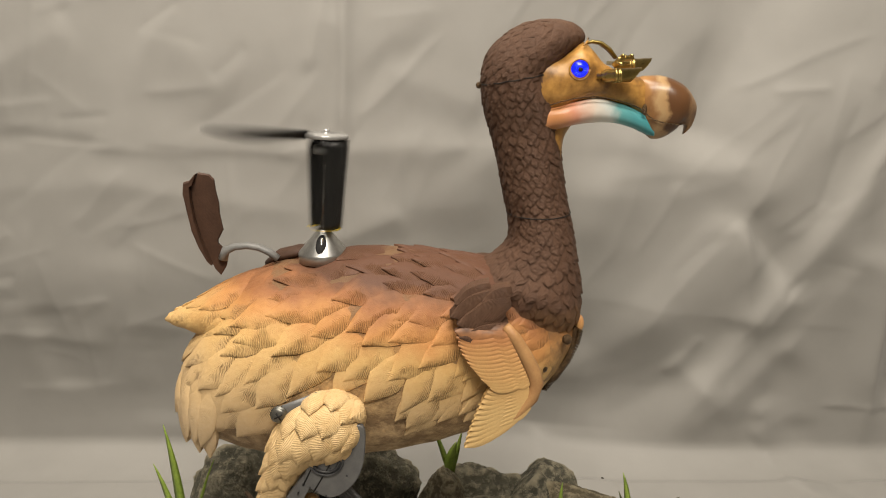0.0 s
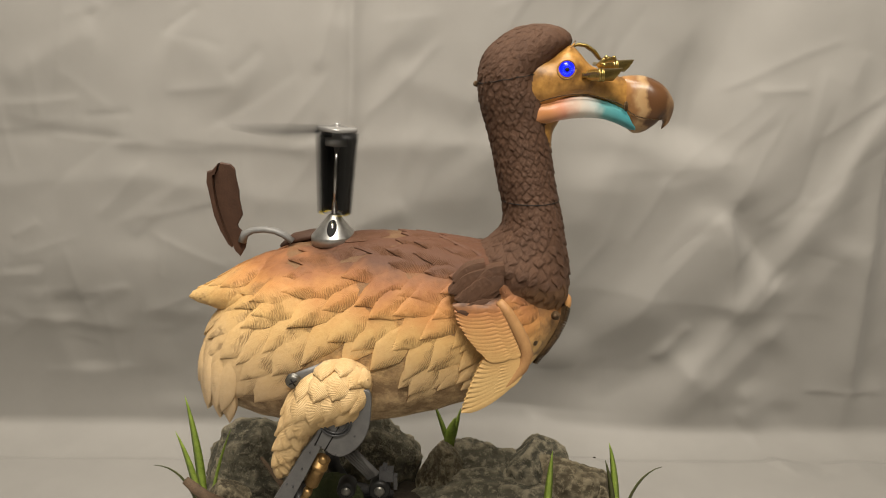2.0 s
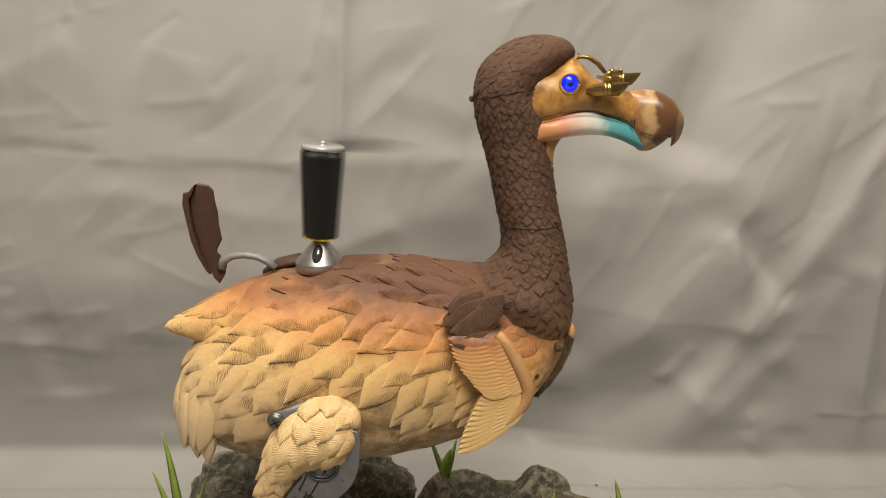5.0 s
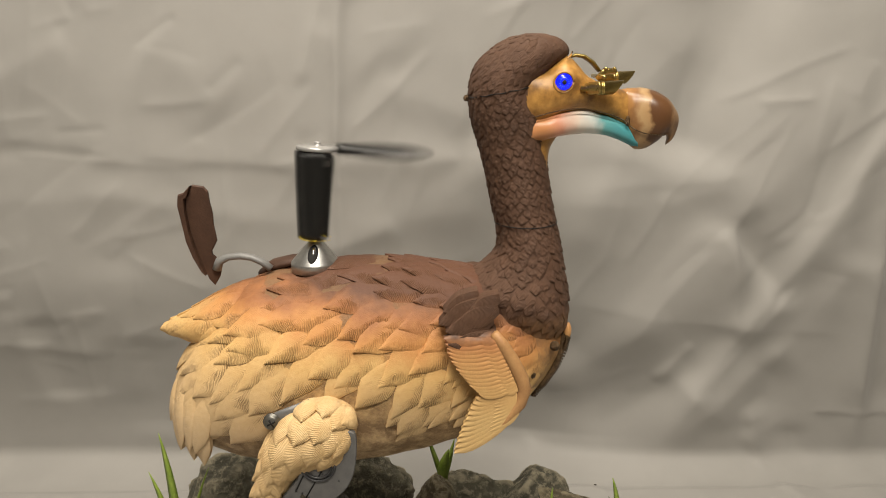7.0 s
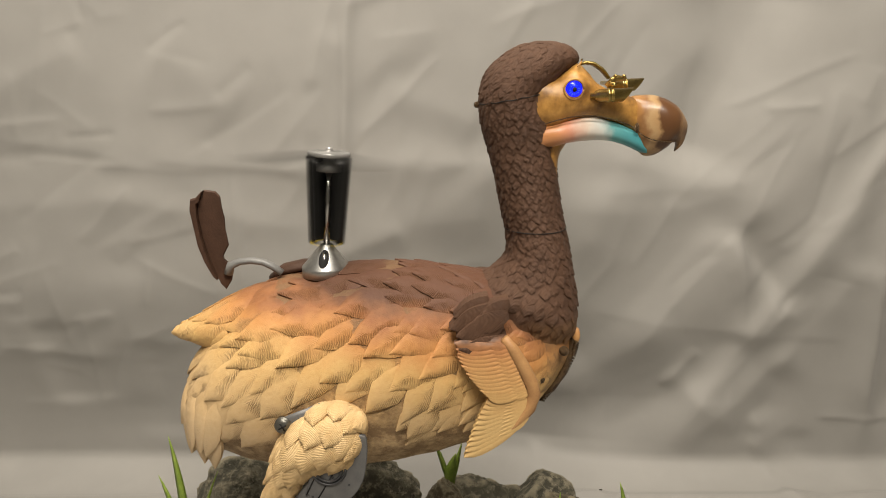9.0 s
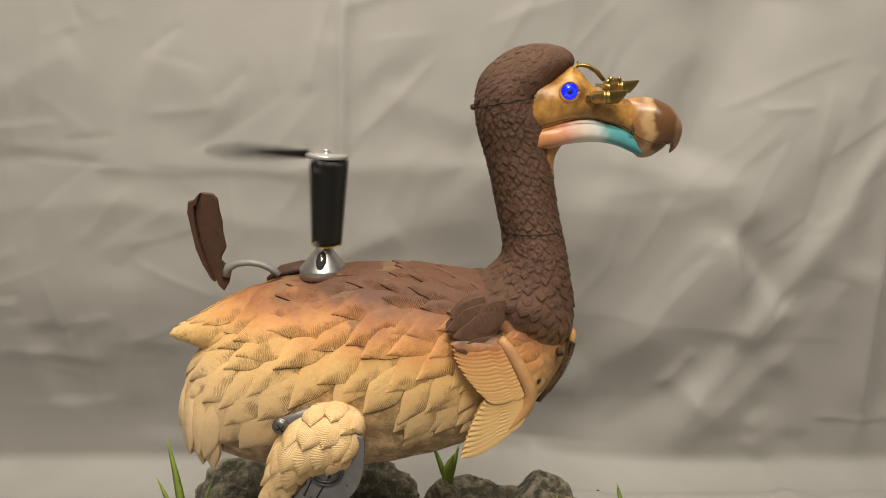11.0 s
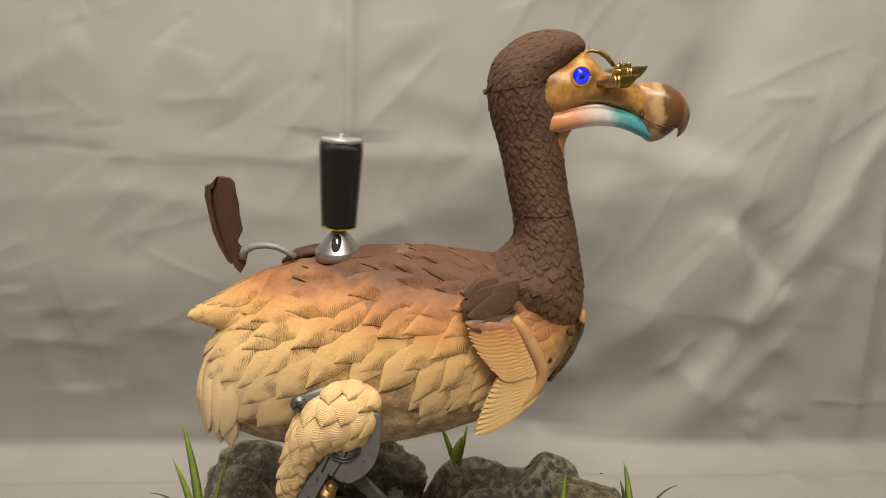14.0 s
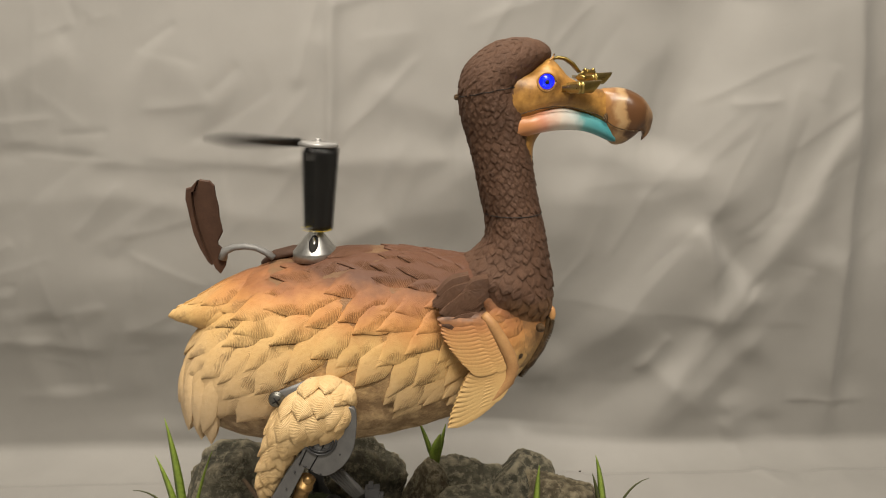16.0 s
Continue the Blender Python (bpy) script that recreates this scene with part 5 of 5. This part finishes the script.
# tail fin on its arm
def fin():
    outline = [(-0.2408, 0.5519), (-0.2301, 0.5502), (-0.2257, 0.5454), (-0.2248, 0.5340), (-0.2226, 0.5218), (-0.2228, 0.5115), (-0.2204, 0.4942), (-0.2267, 0.4830), (-0.2264, 0.4786), (-0.2172, 0.4692), (-0.2200, 0.4565), (-0.2262, 0.4469), (-0.2313, 0.4526), (-0.2375, 0.4691), (-0.2429, 0.4866), (-0.2470, 0.5034), (-0.2489, 0.5248), (-0.2489, 0.5399), (-0.2458, 0.5411)]
    f = part("tail_fin", slab(outline, YB + 0.002, 0.004, 0.0012), FINBROWN, dodo, "brown moulded tail fin blade", smooth=False)
    strip = [(-0.2420, 0.5513), (-0.2458, 0.5411), (-0.2489, 0.5399), (-0.2489, 0.5248), (-0.2470, 0.5034), (-0.2429, 0.4866), (-0.2375, 0.4691), (-0.2334, 0.4584), (-0.2368, 0.4615), (-0.2443, 0.4766), (-0.2502, 0.4941), (-0.2533, 0.5156), (-0.2556, 0.5320), (-0.2540, 0.5429), (-0.2486, 0.5441)]
    part("fin_edge", slab(strip, YB - 0.004, 0.010, 0.0012), FINBROWN, f, "turned front edge of the fin", smooth=False)
    pts = [(-0.2225, 0.4641), (-0.2194, 0.4730), (-0.2100, 0.4768), (-0.1977, 0.4781), (-0.1855, 0.4763), (-0.1760, 0.4719), (-0.1666, 0.4644)]
    part("fin_arm", tube([(p[0], YB + 0.002, p[1]) for p in pts], [0.0050, 0.0046, 0.0036, 0.0036, 0.0036, 0.0038, 0.0038], 10, flat=1.3), ARMGREY, dodo, "curved grey arm of the tail fin")
    pts = [(-0.1832, 0.4529), (-0.1691, 0.4625), (-0.1493, 0.4670), (-0.1278, 0.4671), (-0.1033, 0.4672)]
    part("back_collar", tube([(p[0], YB + 0.025, p[1]) for p in pts], [0.004, 0.006, 0.006, 0.006, 0.004], 10, flat=2.5), FINBROWN, dodo, "dark rim behind the rotor cone")


fin()

# ---- rotor ----
HUB = Vector(((-0.1125, 0.5883)[0], YB, (-0.1125, 0.5883)[1]))
CONE_TOP, CONE_LOW = 0.4950, 0.4733
AXIS_TILT = 4.0     # the rotor leans towards the head, in degrees


def rotor():
    lean = math.tan(radians(AXIS_TILT))

    def leant(bm):
        for v in bm.verts:
            v.co.x += (v.co.z - HUB.z) * lean
        return bm
    prof = [(0.0001, CONE_LOW - 0.010), (0.0238, CONE_LOW - 0.010), (0.0245, CONE_LOW - 0.0015), (0.0240, CONE_LOW), (0.0066, CONE_TOP), (0.0058, CONE_TOP + 0.001), (0.0001, CONE_TOP + 0.001)]
    cone = part("rotor_cone", leant(lathe(prof, (HUB.x, YB, 0), "z", 48)), ALUMINIUM, dodo, "turned aluminium cone with an oval slot")
    mid = CONE_LOW + (CONE_TOP - CONE_LOW) * 0.46
    steep = math.degrees(math.atan2(0.0174, CONE_TOP - CONE_LOW))
    slot = bmesh.new()
    bmesh.ops.create_icosphere(slot, subdivisions=3, radius=1, matrix=Matrix.Translation((HUB.x, YB - 0.0150, mid)) @ pose(0, 0, 0, -steep, 0, 0) @ Matrix.Diagonal((0.0052, 0.0024, 0.0112, 1)))
    part("slot", leant(slot), HOLE, cone, "dark oval slot")
    pin = [Vector((HUB.x + 0.0006, YB - 0.0186, mid - 0.0065)), Vector((HUB.x + 0.0006, YB - 0.0128, mid + 0.0065))]
    part("slot_pin", leant(tube(pin, 0.0021, 12)), STEEL, cone, "steel pin in the slot")
    part("rotor_shaft", leant(lathe([(0.0034, CONE_TOP - 0.004), (0.0034, HUB.z - 0.004)], (HUB.x, YB, 0), "z", 20)), STEEL, dodo, "polished steel rotor shaft")
    # the turning head, with its origin on the axis
    head_ob = new("rotor_head", finish(lathe([(0.0001, 0.0065), (0.0030, 0.0065), (0.0034, 0.0045), (0.0036, 0.0024), (0.0198, 0.0022), (0.0212, 0.0014), (0.0214, -0.0016), (0.0205, -0.0022), (0.0001, -0.0022)], (0, 0, 0), "z", 40), "rotor_head", HUBCLEAR))
    head_ob.parent = dodo
    head_ob.location = HUB - ORIGIN
    tagged(head_ob, "silver grey rotor hub disc")
    part("collar", lathe([(0.0080, -0.0180), (0.0125, -0.0175), (0.0128, -0.0100), (0.0060, -0.0090), (0.0055, -0.0040)], tuple(HUB), "z", 28), ARMGREY, head_ob, "grey collar under the hub")

    def blade_of(hang, turn):
        bm = bmesh.new()
        rows = []
        L = 0.0875 if hang else 0.097
        for i in range(15):
            t = i / 14
            if hang:
                half = 0.0138 * (1 - 0.22 * t) * min(1, 0.72 + 4 * t)
            else:
                half = 0.0125 * (0.62 + 0.72 * t if t < 0.45 else 0.945 * (1 - 0.85 * max(0, (t - 0.6) / 0.4) ** 2.2))
            row = []
            for j in range(13):
                v = j / 3 if j <= 6 else (12 - j) / 3
                top = j <= 6
                c = (v - 1) * half
                camber = 0.0042 * (1 - (v - 1) ** 2) + (0.0013 if top else -0.0013) * (1 - (v - 1) ** 4)
                if hang:
                    p = Vector((0.0165 - 0.0045 * t + camber * 2.2 - 0.0050, c, -0.0032 - L * t))
                else:
                    p = Vector((0.019 + L * t, c, camber))
                    p = pose(0, 0, 0, 32 - 8 * t) @ p
                row.append(bm.verts.new(p))
            rows.append(row[:-1])
        n = 12
        for a, b in zip(rows, rows[1:]):
            for j in range(n):
                bm.faces.new((a[j], a[(j + 1) % n], b[(j + 1) % n], b[j]))
        bm.faces.new(rows[0])
        bm.faces.new(rows[-1])
        bm.transform(Matrix.Translation(HUB) @ pose(0, 0, 0, 0, 0, turn))
        return bm
    part("rotor_blade", blade_of(False, 0), BLACKGLOSS, head_ob, "black rotor blade held straight out")
    for turn in (90, 180, 270):
        bl = part("rotor_blade", blade_of(True, turn), BLACKGLOSS, head_ob, "glossy black rotor blade folded down beside the shaft")
        bm = bmesh.new()
        box(bm, 0.0108, 0.0142, -0.0096, 0.0096, -0.0920, -0.0905)
        bm.transform(Matrix.Translation(HUB) @ pose(0, 0, 0, 0, 0, turn))
        part("blade_tip", bm, BLADETIP, bl, "yellow painted blade tip")
    return head_ob


rotor_head = rotor()


# the rotor's heading at half-second marks, in degrees from the bird's front
HEADINGS = [(0.0, 214), (0.5, 126), (1.0, 45), (1.5, -20), (2.0, -108), (2.5, -188), (3.0, -262), (3.5, -350), (4.0, -430), (6.5, -975), (7.0, -1075), (7.5, -1192), (8.0, -1275),
            (8.5, -1415), (9.0, -1530), (11.5, -2080), (12.0, -2195), (12.5, -2330), (13.0, -2500), (13.5, -2638), (14.0, -2780), (14.5, -2930), (15.0, -3050), (15.5, -3240), (16.0, -3405)]


def motions():
    ts = np.array([h[0] for h in HEADINGS])
    hs = np.array([h[1] for h in HEADINGS], float) - 2160.0 * ts
    rows = []
    spot = HUB - ORIGIN
    for k in range(481):
        t = k / FPS
        rows.append((t, pose(spot.x, spot.y, spot.z, 0, AXIS_TILT, 0) @ pose(0, 0, 0, 0, 0, float(np.interp(t, ts, hs)))))
    walk(rotor_head, rows)


motions()
